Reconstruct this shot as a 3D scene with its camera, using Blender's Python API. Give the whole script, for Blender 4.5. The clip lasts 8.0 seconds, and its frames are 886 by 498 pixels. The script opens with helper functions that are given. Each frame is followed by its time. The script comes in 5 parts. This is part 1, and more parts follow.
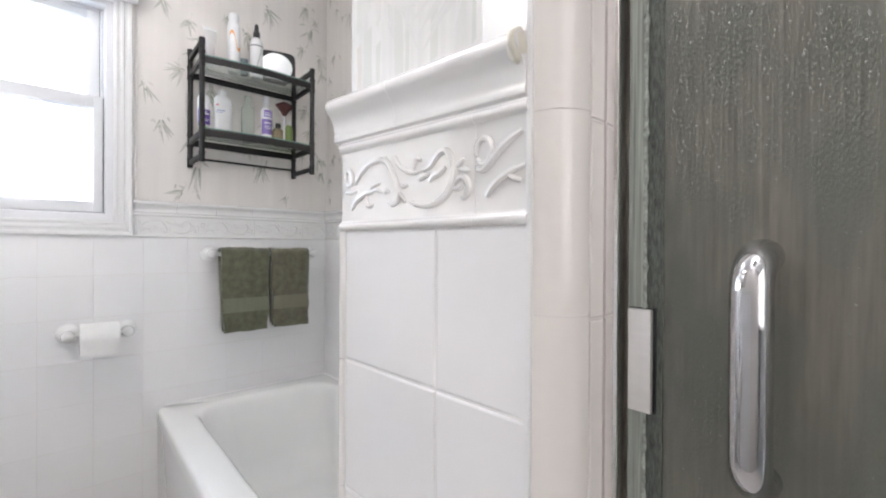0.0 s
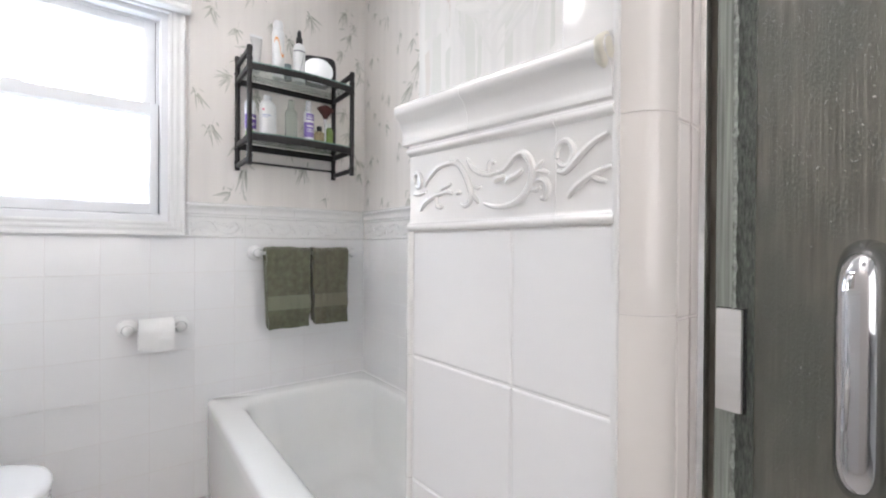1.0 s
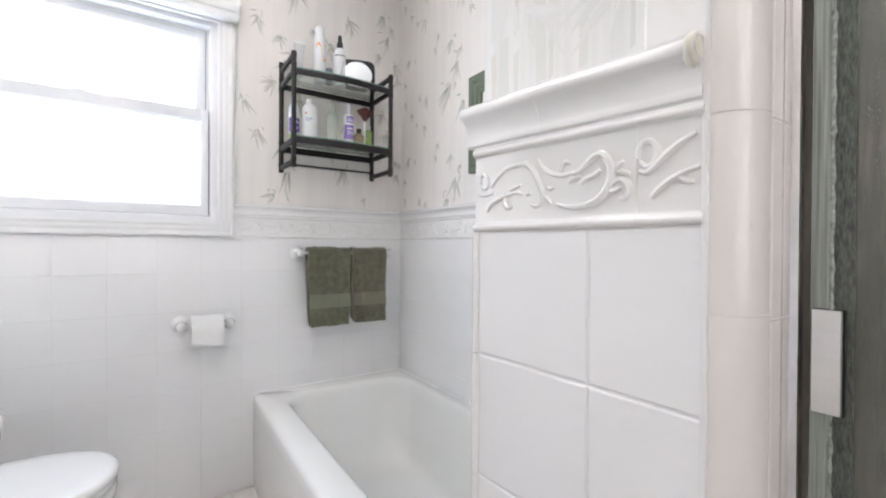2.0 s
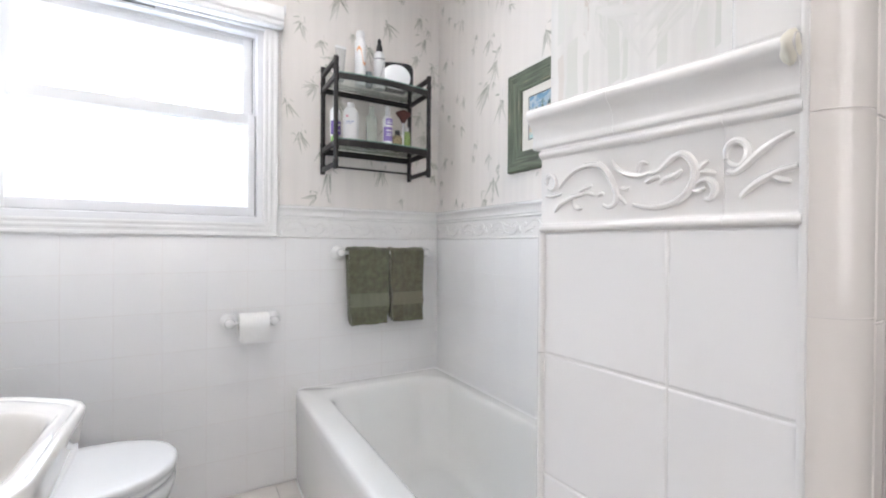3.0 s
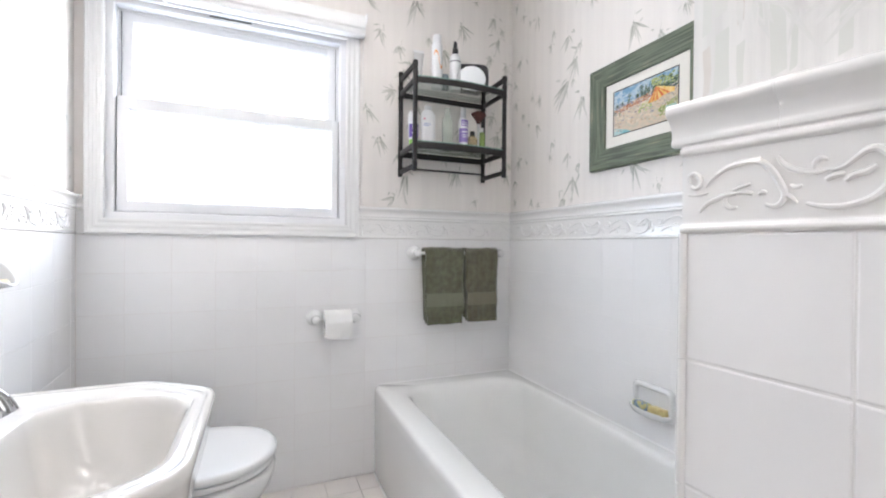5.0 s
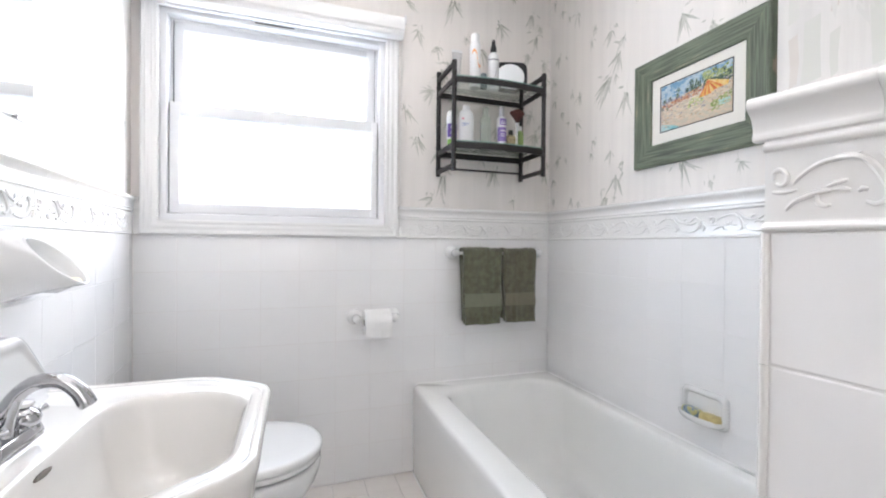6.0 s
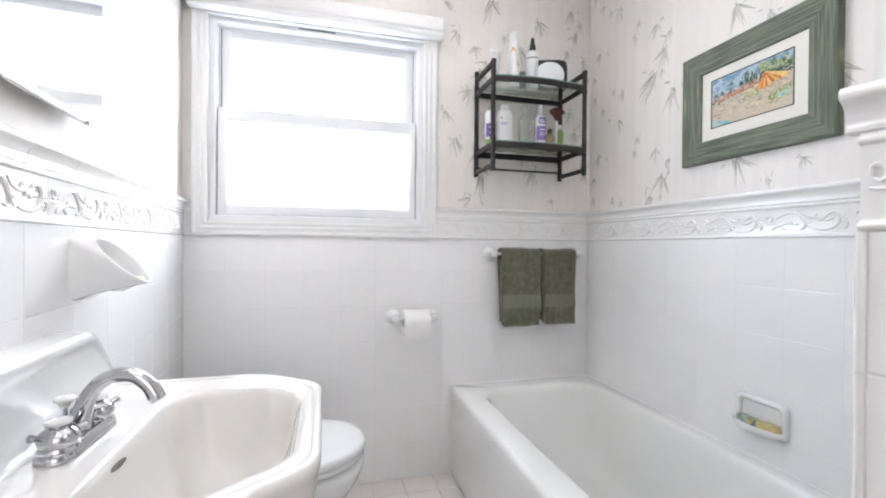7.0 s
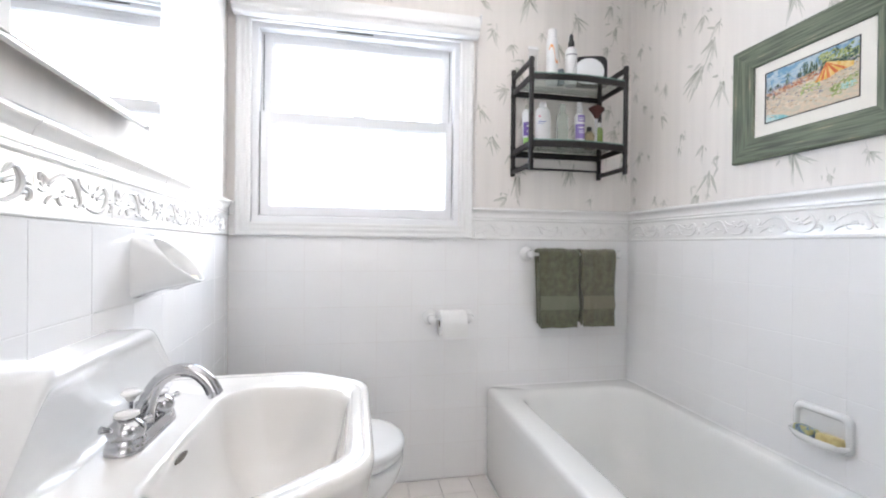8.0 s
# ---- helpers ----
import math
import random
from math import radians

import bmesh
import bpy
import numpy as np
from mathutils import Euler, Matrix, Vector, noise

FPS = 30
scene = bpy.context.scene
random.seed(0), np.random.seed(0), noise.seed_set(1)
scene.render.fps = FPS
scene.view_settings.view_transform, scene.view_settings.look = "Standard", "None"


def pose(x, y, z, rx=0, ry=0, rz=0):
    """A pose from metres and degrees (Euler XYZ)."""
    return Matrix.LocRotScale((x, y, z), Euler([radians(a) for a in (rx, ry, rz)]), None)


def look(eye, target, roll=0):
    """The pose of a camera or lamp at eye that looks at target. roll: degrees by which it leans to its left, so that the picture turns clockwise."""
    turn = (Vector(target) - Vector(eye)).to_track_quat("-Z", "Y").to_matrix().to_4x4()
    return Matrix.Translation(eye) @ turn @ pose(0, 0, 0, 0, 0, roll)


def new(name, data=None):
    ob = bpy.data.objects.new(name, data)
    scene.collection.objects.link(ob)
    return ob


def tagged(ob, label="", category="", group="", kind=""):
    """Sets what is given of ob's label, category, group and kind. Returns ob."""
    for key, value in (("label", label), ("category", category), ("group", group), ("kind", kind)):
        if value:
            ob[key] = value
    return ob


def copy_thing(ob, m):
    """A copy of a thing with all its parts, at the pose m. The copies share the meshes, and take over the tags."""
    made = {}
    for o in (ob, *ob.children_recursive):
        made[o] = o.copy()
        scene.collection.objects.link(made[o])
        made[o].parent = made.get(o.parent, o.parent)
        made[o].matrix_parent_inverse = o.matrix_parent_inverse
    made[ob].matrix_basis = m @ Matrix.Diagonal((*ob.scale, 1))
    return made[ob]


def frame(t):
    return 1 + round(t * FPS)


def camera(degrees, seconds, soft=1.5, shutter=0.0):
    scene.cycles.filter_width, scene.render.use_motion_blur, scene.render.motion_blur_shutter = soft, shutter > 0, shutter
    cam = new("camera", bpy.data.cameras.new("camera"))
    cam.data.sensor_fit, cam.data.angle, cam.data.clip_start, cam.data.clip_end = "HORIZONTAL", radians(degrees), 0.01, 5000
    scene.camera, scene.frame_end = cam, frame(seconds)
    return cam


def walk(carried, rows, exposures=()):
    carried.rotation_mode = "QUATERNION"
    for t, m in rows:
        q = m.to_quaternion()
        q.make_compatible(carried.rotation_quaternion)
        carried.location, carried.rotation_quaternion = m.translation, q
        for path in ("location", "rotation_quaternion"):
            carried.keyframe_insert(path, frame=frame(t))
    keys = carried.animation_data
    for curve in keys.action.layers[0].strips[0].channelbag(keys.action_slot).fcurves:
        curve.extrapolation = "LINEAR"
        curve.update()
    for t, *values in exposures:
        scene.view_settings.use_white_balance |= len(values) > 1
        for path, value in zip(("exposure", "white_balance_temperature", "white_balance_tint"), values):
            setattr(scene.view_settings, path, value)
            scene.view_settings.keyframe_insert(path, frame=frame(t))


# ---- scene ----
cam = camera(91.6, 8.0, soft=2.0)
PATH = [
    (0, (-1.029, -2.133, 1.092), (0.283, -0.623, 1.082), 0.3),
    (0.5, (-1.051, -2.123, 1.092), (0.213, -0.573, 1.081), 0.3),
    (1, (-1.073, -2.113, 1.092), (0.141, -0.523, 1.080), 0.35),
    (1.5, (-1.095, -2.103, 1.092), (0.067, -0.476, 1.079), 0.35),
    (3, (-1.164, -2.075, 1.092), (-0.162, -0.344, 1.078), 0.4),
    (3.5, (-1.187, -2.065, 1.092), (-0.240, -0.303, 1.078), 0.45),
    (4, (-1.209, -2.055, 1.092), (-0.319, -0.264, 1.077), 0.45),
    (4.5, (-1.231, -2.045, 1.092), (-0.398, -0.226, 1.078), 0.5),
    (6, (-1.295, -2.013, 1.092), (-0.643, -0.122, 1.076), 0.5),
    (6.5, (-1.316, -2.003, 1.091), (-0.727, -0.091, 1.076), 0.5),
    (7, (-1.337, -1.993, 1.09), (-0.811, -0.063, 1.077), 0.5),
    (7.5, (-1.355, -1.985, 1.09), (-0.898, -0.038, 1.077), 0.55),
    (8, (-1.372, -1.977, 1.09), (-0.973, -0.017, 1.077), 0.6),
]
walk(cam, [(t, look(eye, target, roll)) for t, eye, target, roll in PATH],
     exposures=[(0, 0.9), (8, 0.9)])

# ---- light ----
world = bpy.data.worlds.new("world")
scene.world = world
world.use_nodes = True
sky = world.node_tree.nodes.new("ShaderNodeTexSky")
sky.sky_type, sky.sun_disc = "NISHITA", False
sky.sun_elevation, sky.sun_rotation = radians(22), radians(47)
sky.air_density, sky.dust_density = 1.0, 3.0
background = world.node_tree.nodes["Background"]
background.inputs[1].default_value = 0.15
world.node_tree.links.new(sky.outputs[0], background.inputs[0])

sun = new("sun", bpy.data.lights.new("sun", "SUN"))
sun.data.energy, sun.data.angle, sun.data.color = 0.9, radians(40), (0.64, 0.78, 1.0)
sun.matrix_world = look((7.3, 6.8, 4.0), (0, 0, 0))

window_light = new("window_light", bpy.data.lights.new("window_light", "AREA"))
window_light.data.shape, window_light.data.size, window_light.data.size_y = "RECTANGLE", 0.9, 0.84
window_light.data.energy, window_light.data.color = 7.0, (0.72, 0.83, 1.0)
window_light.matrix_world = look((-1.355, 0.16, 1.63), (-1.30, -2, 1.5))


# Upward fill lamps with no known source, added to brighten the room.
for lamp_x, lamp_y, power in ((-1.02, -0.80, 6.4), (-1.22, -2.35, 6.2)):
    lamp = new("ceiling_fill_lamp", bpy.data.lights.new("ceiling_fill_lamp", "AREA"))
    lamp.data.shape, lamp.data.size, lamp.data.energy, lamp.data.color = "DISK", 0.30, power, (1.0, 0.968, 0.985)
    lamp.matrix_world = look((lamp_x, lamp_y, 2.16), (lamp_x, lamp_y - 0.001, 4))

# Fill lamp from behind the camera; the doorway it sits in is made up.
south_fill_light = new("south_fill_light", bpy.data.lights.new("south_fill_light", "AREA"))
south_fill_light.data.shape, south_fill_light.data.size, south_fill_light.data.size_y = "RECTANGLE", 0.80, 1.1
south_fill_light.data.energy, south_fill_light.data.color = 3.7, (1.0, 0.965, 0.975)
south_fill_light.matrix_world = look((-1.30, -3.26, 1.46), (-1.30, 0, 1.30))

vanity = new("vanity_light_glow", bpy.data.lights.new("vanity_light_glow", "AREA"))
vanity.data.shape, vanity.data.size, vanity.data.size_y = "RECTANGLE", 0.56, 0.05
vanity.data.energy, vanity.data.color = 1.2, (1.0, 0.97, 0.96)
vanity.matrix_world = look((-1.665, -1.33, 2.17), (-0.75, -1.55, 1.35))


# ---- materials ----
def material(name, color, rough=0.5, metal=0.0, var=0.04, scale=6.0, bump=0.0, bump_scale=80.0,
             coat=0.0, trans=0.0, ior=1.5, streak=None, random_tone=0.0, sheen=0.0, alpha=1.0, alpha_noise=0.0):
    """A node material: colour varied by coarse and fine noise, with fine relief."""
    m = bpy.data.materials.new(name)
    m.use_nodes = True
    nt = m.node_tree
    b = nt.nodes["Principled BSDF"]
    b.inputs["Metallic"].default_value = metal
    b.inputs["Roughness"].default_value = rough
    b.inputs["IOR"].default_value = ior
    b.inputs["Coat Weight"].default_value = coat
    b.inputs["Coat Roughness"].default_value = 0.04
    b.inputs["Transmission Weight"].default_value = trans
    b.inputs["Sheen Weight"].default_value = sheen
    b.inputs["Alpha"].default_value = alpha
    tc = nt.nodes.new("ShaderNodeTexCoord")
    mp = nt.nodes.new("ShaderNodeMapping")
    nt.links.new(tc.outputs["Object"], mp.inputs[0])
    if streak:
        mp.inputs["Scale"].default_value = streak
    n1 = nt.nodes.new("ShaderNodeTexNoise")
    n1.inputs["Scale"].default_value, n1.inputs["Detail"].default_value = scale, 6
    nt.links.new(mp.outputs[0], n1.inputs[0])
    ramp = nt.nodes.new("ShaderNodeValToRGB")
    ramp.color_ramp.elements[0].position, ramp.color_ramp.elements[1].position = 0.3, 0.7
    ramp.color_ramp.elements[0].color = (*[max(0, c * (1 - var)) for c in color], 1)
    ramp.color_ramp.elements[1].color = (*[min(1, c * (1 + var)) for c in color], 1)
    nt.links.new(n1.outputs[0], ramp.inputs[0])
    out = ramp.outputs[0]
    if random_tone:
        info = nt.nodes.new("ShaderNodeObjectInfo")
        hsv = nt.nodes.new("ShaderNodeHueSaturation")
        rng = nt.nodes.new("ShaderNodeMapRange")
        rng.inputs["To Min"].default_value, rng.inputs["To Max"].default_value = 1 - random_tone, 1 + random_tone
        nt.links.new(info.outputs["Random"], rng.inputs[0])
        nt.links.new(rng.outputs[0], hsv.inputs["Value"])
        nt.links.new(out, hsv.inputs["Color"])
        out = hsv.outputs[0]
    nt.links.new(out, b.inputs["Base Color"])
    rr = nt.nodes.new("ShaderNodeMapRange")
    rr.inputs["To Min"].default_value, rr.inputs["To Max"].default_value = rough * 0.8, min(1, rough * 1.2)
    nt.links.new(n1.outputs[0], rr.inputs[0])
    nt.links.new(rr.outputs[0], b.inputs["Roughness"])
    if alpha_noise:
        n3 = nt.nodes.new("ShaderNodeTexNoise")
        n3.inputs["Scale"].default_value, n3.inputs["Detail"].default_value = 45, 4
        nt.links.new(mp.outputs[0], n3.inputs[0])
        ra = nt.nodes.new("ShaderNodeMapRange")
        ra.inputs["From Min"].default_value, ra.inputs["From Max"].default_value = 0.35, 0.65
        ra.inputs["To Min"].default_value, ra.inputs["To Max"].default_value = alpha - alpha_noise, alpha + alpha_noise
        nt.links.new(n3.outputs[0], ra.inputs[0])
        nt.links.new(ra.outputs[0], b.inputs["Alpha"])
    if bump:
        n2 = nt.nodes.new("ShaderNodeTexNoise")
        n2.inputs["Scale"].default_value, n2.inputs["Detail"].default_value = bump_scale, 3
        nt.links.new(mp.outputs[0], n2.inputs[0])
        bp = nt.nodes.new("ShaderNodeBump")
        bp.inputs["Strength"].default_value, bp.inputs["Distance"].default_value = bump, 0.002
        nt.links.new(n2.outputs[0], bp.inputs["Height"])
        nt.links.new(bp.outputs[0], b.inputs["Normal"])
    return m


TILE = material("white_glazed_tile", (0.865, 0.855, 0.85), 0.14, var=0.012, scale=3, bump=0.05, bump_scale=14, coat=0.35, random_tone=0.006)
RELIEF = material("white_glazed_relief", (0.845, 0.832, 0.815), 0.09, var=0.015, scale=8, bump=0.03, bump_scale=22, coat=0.9, random_tone=0.008)
ALMOND = material("almond_glazed_trim", (0.80, 0.765, 0.73), 0.12, var=0.02, scale=5, bump=0.05, bump_scale=20, coat=0.4, random_tone=0.015)
GROUT = material("grey_white_grout", (0.80, 0.79, 0.775), 0.7, var=0.05, scale=30, bump=0.3, bump_scale=300)
JOINT = material("tan_aged_grout", (0.76, 0.725, 0.70), 0.75, var=0.08, scale=14, bump=0.3, bump_scale=300)
PAPER = material("cream_streaked_wallpaper", (0.785, 0.747, 0.712), 0.6, var=0.035, scale=1.0, streak=(26, 26, 0.9), bump=0.12, bump_scale=9)
SILVERPAPER = material("pale_satin_wallpaper", (0.78, 0.77, 0.75), 0.45, var=0.08, scale=1.0, streak=(55, 55, 2.4), bump=0.15, bump_scale=8)
CEIL = material("white_ceiling_paint", (0.85, 0.845, 0.835), 0.8, var=0.02, bump=0.1, bump_scale=200)
FLOORTILE = material("cream_floor_tile", (0.80, 0.755, 0.715), 0.24, var=0.015, scale=9, bump=0.05, bump_scale=40, random_tone=0.015)
VINYL = material("white_window_vinyl", (0.80, 0.80, 0.81), 0.3, var=0.015, scale=4)
PAINT = material("white_gloss_paint", (0.79, 0.785, 0.775), 0.3, var=0.02, scale=5, bump=0.08, bump_scale=40)
PORCELAIN = material("white_porcelain", (0.80, 0.795, 0.785), 0.07, var=0.01, scale=2, coat=0.6)
BISCUIT = material("warm_white_porcelain", (0.79, 0.765, 0.73), 0.08, var=0.012, scale=2, coat=0.6)
ENAMEL = material("white_tub_enamel", (0.85, 0.845, 0.82), 0.10, var=0.015, scale=3, coat=0.5)
CHROME = material("polished_chrome", (0.53, 0.53, 0.545), 0.06, metal=1.0, var=0.03, scale=20)
CHANNEL = material("satin_aluminium", (0.80, 0.79, 0.78), 0.32, metal=0.6, var=0.03, streak=(1, 1, 8), scale=20)
BRIGHTMETAL = material("polished_aluminium", (0.84, 0.825, 0.825), 0.10, metal=1.0, var=0.02, streak=(1, 1, 8), scale=20)
DARKWOOD = material("dark_brown_painted_metal", (0.009, 0.0062, 0.0057), 0.48, var=0.25, scale=30, bump=0.1, bump_scale=90)
SHELFGLASS = material("greenish_shelf_glass", (0.86, 0.93, 0.90), 0.02, var=0.01, trans=1.0)
GLASSEDGE = material("green_glass_edge", (0.30, 0.46, 0.41), 0.15, var=0.15, scale=60, trans=0.3)
PANE = material("clear_window_glass", (0.97, 0.98, 0.98), 0.0, var=0.0, trans=1.0, ior=1.02)
MIRROR = material("mirror_silver", (0.88, 0.89, 0.89), 0.01, metal=1.0, var=0.0)
TOWEL = material("olive_green_terry", (0.108, 0.108, 0.062), 0.95, var=0.34, scale=38, bump=1.0, bump_scale=300, sheen=0.5)
TOWELBROWN = material("olive_brown_terry", (0.112, 0.105, 0.062), 0.95, var=0.34, scale=38, bump=1.0, bump_scale=300, sheen=0.5)
TOWELBAND = material("olive_woven_band", (0.18, 0.185, 0.125), 0.7, var=0.1, scale=60, streak=(1, 1, 12), bump=0.3, bump_scale=300, sheen=0.2)
TOWELBANDTAN = material("tan_olive_woven_band", (0.185, 0.168, 0.115), 0.7, var=0.1, scale=60, streak=(1, 1, 12), bump=0.3, bump_scale=300, sheen=0.2)
TISSUE = material("white_tissue_paper", (0.82, 0.81, 0.79), 0.95, var=0.02, scale=30, bump=0.35, bump_scale=160)
# Darker than card, so the roll's hole reads as shaded.
CARD = material("cardboard_with_hole_shade", (0.16, 0.13, 0.105), 0.9, var=0.1, scale=30)
FRAMEWOOD = material("weathered_green_wood", (0.105, 0.125, 0.085), 0.6, var=0.5, scale=1.0, streak=(40, 7, 170), bump=0.5, bump_scale=2.0)
FRAMEWOODV = material("weathered_green_wood_upright", (0.105, 0.125, 0.085), 0.6, var=0.5, scale=1.0, streak=(40, 170, 7), bump=0.5, bump_scale=2.0)
for wood in (FRAMEWOOD, FRAMEWOODV):
    for n in wood.node_tree.nodes:
        if n.type == "VALTORGB":
            n.color_ramp.elements[1].position = 0.60
            for at, tone in ((0.655, (0.16, 0.175, 0.115, 1)), (0.70, (0.33, 0.27, 0.19, 1)), (0.76, (0.40, 0.35, 0.26, 1))):
                n.color_ramp.elements.new(at).color = tone
MAT = material("cream_picture_mat", (0.76, 0.73, 0.67), 0.85, var=0.015, scale=40)
BLACK = material("black_satin_plastic", (0.012, 0.011, 0.012), 0.3, var=0.1, scale=20)
SEAL = material("clear_green_vinyl_seal", (0.29, 0.315, 0.285), 0.35, var=0.35, scale=1.0, streak=(300, 420, 9), bump=0.5, bump_scale=2.0)
GLUE = material("old_yellow_caulk", (0.72, 0.69, 0.60), 0.6, var=0.12, scale=40, bump=0.2)


def ink(name, pale, deep):
    """Printed leaves: every leaf takes its own tone between pale and deep, broken by the paper's grain."""
    m = material(name, pale, 0.6, var=0.0, scale=45)
    nt = m.node_tree
    ramp = [n for n in nt.nodes if n.type == "VALTORGB"][0]
    ramp.color_ramp.elements[0].color, ramp.color_ramp.elements[1].color = (*deep, 1), (*pale, 1)
    ramp.color_ramp.elements[0].position, ramp.color_ramp.elements[1].position = 0.15, 0.85
    grain = [n for n in nt.nodes if n.type == "TEX_NOISE"][0]
    geo = nt.nodes.new("ShaderNodeNewGeometry")
    mix = nt.nodes.new("ShaderNodeMix")
    mix.inputs["Factor"].default_value = 0.55
    nt.links.new(grain.outputs[0], mix.inputs["A"])
    nt.links.new(geo.outputs["Random Per Island"], mix.inputs["B"])
    nt.links.new(mix.outputs["Result"], ramp.inputs[0])
    return m


LEAF = ink("printed_grey_green_ink", (0.70, 0.675, 0.635), (0.44, 0.44, 0.39))
LEAFDEEP = ink("printed_dark_green_ink", (0.54, 0.53, 0.47), (0.26, 0.275, 0.225))
LEAFPALE = ink("printed_silver_and_glare_ink", (0.80, 0.79, 0.77), (0.715, 0.715, 0.69))
LEAFMID = ink("printed_mid_grey_ink", (0.77, 0.765, 0.74), (0.69, 0.70, 0.66))
LEAFBEIGE = ink("printed_beige_ink", (0.77, 0.745, 0.71), (0.66, 0.615, 0.575))
# Dark grey for the shade in the window's gaps and slot, and the bracket.
SHADOWGAP = material("dark_gap_shade_and_bracket", (0.12, 0.12, 0.12), 0.7, var=0.1, scale=30)


def steamed_glass():
    """Grey tinted shower glass, fogged, with drops and run-off streaks."""
    m = material("steamed_grey_glass", (0.52, 0.495, 0.44), 0.42, var=0.3, scale=1.0, streak=(230, 230, 14), trans=0.75, ior=1.45)
    nt = m.node_tree
    b = nt.nodes["Principled BSDF"]
    tc = nt.nodes.new("ShaderNodeTexCoord")

    def layer(stretch, size, detail):
        mp = nt.nodes.new("ShaderNodeMapping")
        mp.inputs["Scale"].default_value = (1, 1, stretch)
        nt.links.new(tc.outputs["Object"], mp.inputs[0])
        n = nt.nodes.new("ShaderNodeTexNoise")
        n.inputs["Scale"].default_value, n.inputs["Detail"].default_value = size, detail
        nt.links.new(mp.outputs[0], n.inputs[0])
        return n.outputs[0]

    def calc(op, p, q):
        n = nt.nodes.new("ShaderNodeMath")
        n.operation = op
        for k, v in enumerate((p, q)):
            if isinstance(v, float):
                n.inputs[k].default_value = v
            else:
                nt.links.new(v, n.inputs[k])
        return n.outputs[0]

    # run-off streaks, patches of heavier fog, and fine beading within the patches
    runs, patches, beads = layer(0.045, 210, 4), layer(0.45, 26, 3), layer(0.45, 800, 2)
    wash = nt.nodes.new("ShaderNodeMapRange")
    wash.inputs["From Min"].default_value, wash.inputs["From Max"].default_value = 0.42, 0.60
    nt.links.new(patches, wash.inputs[0])
    height = calc("ADD", calc("MULTIPLY", runs, 1.6), calc("MULTIPLY", beads, calc("MULTIPLY", wash.outputs[0], 0.7)))
    bp = nt.nodes.new("ShaderNodeBump")
    bp.inputs["Strength"].default_value, bp.inputs["Distance"].default_value = 0.38, 0.002
    nt.links.new(height, bp.inputs["Height"])
    nt.links.new(bp.outputs[0], b.inputs["Normal"])
    tint = nt.nodes.new("ShaderNodeMix")
    tint.data_type = "RGBA"
    nt.links.new(wash.outputs[0], tint.inputs["Factor"])
    nt.links.new([n for n in nt.nodes if n.type == "VALTORGB"][0].outputs[0], tint.inputs["A"])
    tint.inputs["B"].default_value = (0.40, 0.41, 0.365, 1)
    nt.links.new(tint.outputs["Result"], b.inputs["Base Color"])
    return m


STEAM = steamed_glass()
# Whitish body carries the drops' bright glints in its colour.
WATER = material("water_drop", (0.92, 0.93, 0.92), 0.03, var=0.0, trans=0.25, ior=1.4, coat=1.0)


# ---- mesh helpers ----
def part(name, bm, mat, parent=None, label="", smooth=True, angle=35):
    """Links a bmesh as one mesh object, under a thing or a part where one is given."""
    me = bpy.data.meshes.new(name)
    bmesh.ops.recalc_face_normals(bm, faces=bm.faces)
    if smooth:
        for f in bm.faces:
            f.smooth = True
        limit = radians(angle)
        for e in bm.edges:
            e.smooth = len(e.link_faces) == 2 and e.calc_face_angle(0) < limit
    bm.to_mesh(me)
    bm.free()
    me.materials.append(mat)
    ob = new(name, me)
    if parent:
        ob.parent = parent
    if label:
        ob["label"] = label
    return ob


def piece(name, me, parent, m):
    """One more object on a shared mesh."""
    ob = new(name, me)
    ob.parent = parent
    ob.matrix_basis = m
    return ob


def thing(name, label, category, m=None, group="", kind=""):
    ob = new(name)
    ob.empty_display_size = 0.05
    if m:
        ob.matrix_basis = m
    return tagged(ob, label, category, group, kind)


def bx(x0, x1, y0, y1, z0, z1, bev=0.0, seg=2, bm=None):
    """A box, with rounded edges where bev is given."""
    b = bmesh.new()
    bmesh.ops.create_cube(b, size=1)
    bmesh.ops.scale(b, vec=(abs(x1 - x0), abs(y1 - y0), abs(z1 - z0)), verts=b.verts)
    bmesh.ops.translate(b, vec=((x0 + x1) / 2, (y0 + y1) / 2, (z0 + z1) / 2), verts=b.verts)
    if bev:
        bmesh.ops.bevel(b, geom=b.edges[:], offset=bev, segments=seg, affect="EDGES", profile=0.6)
    return join(bm, b) if bm else b


def join(a, b):
    me = bpy.data.meshes.new("tmp")
    b.to_mesh(me)
    b.free()
    a.from_mesh(me)
    bpy.data.meshes.remove(me)
    return a


def loft(rings, cap0=True, cap1=True, bm=None, closed=True):
    """Skins rings of equally many points."""
    bm = bm or bmesh.new()
    vs = [[bm.verts.new(p) for p in r] for r in rings]
    n = len(vs[0])
    for a, b in zip(vs, vs[1:]):
        for i in range(n if closed else n - 1):
            j = (i + 1) % n
            bm.faces.new((a[i], a[j], b[j], b[i]))
    if cap0:
        bm.faces.new(vs[0][::-1])
    if cap1:
        bm.faces.new(vs[-1])
    return bm


def lathe(profile, n=24, m=None, cap0=True, cap1=True, bm=None):
    """Turns (radius, height) pairs round z, then lays them by m."""
    m = m or Matrix()
    rings = [[m @ Vector((r * math.cos(a), r * math.sin(a), z)) for a in (2 * math.pi * i / n for i in range(n))] for r, z in profile]
    return loft(rings, cap0, cap1, bm)


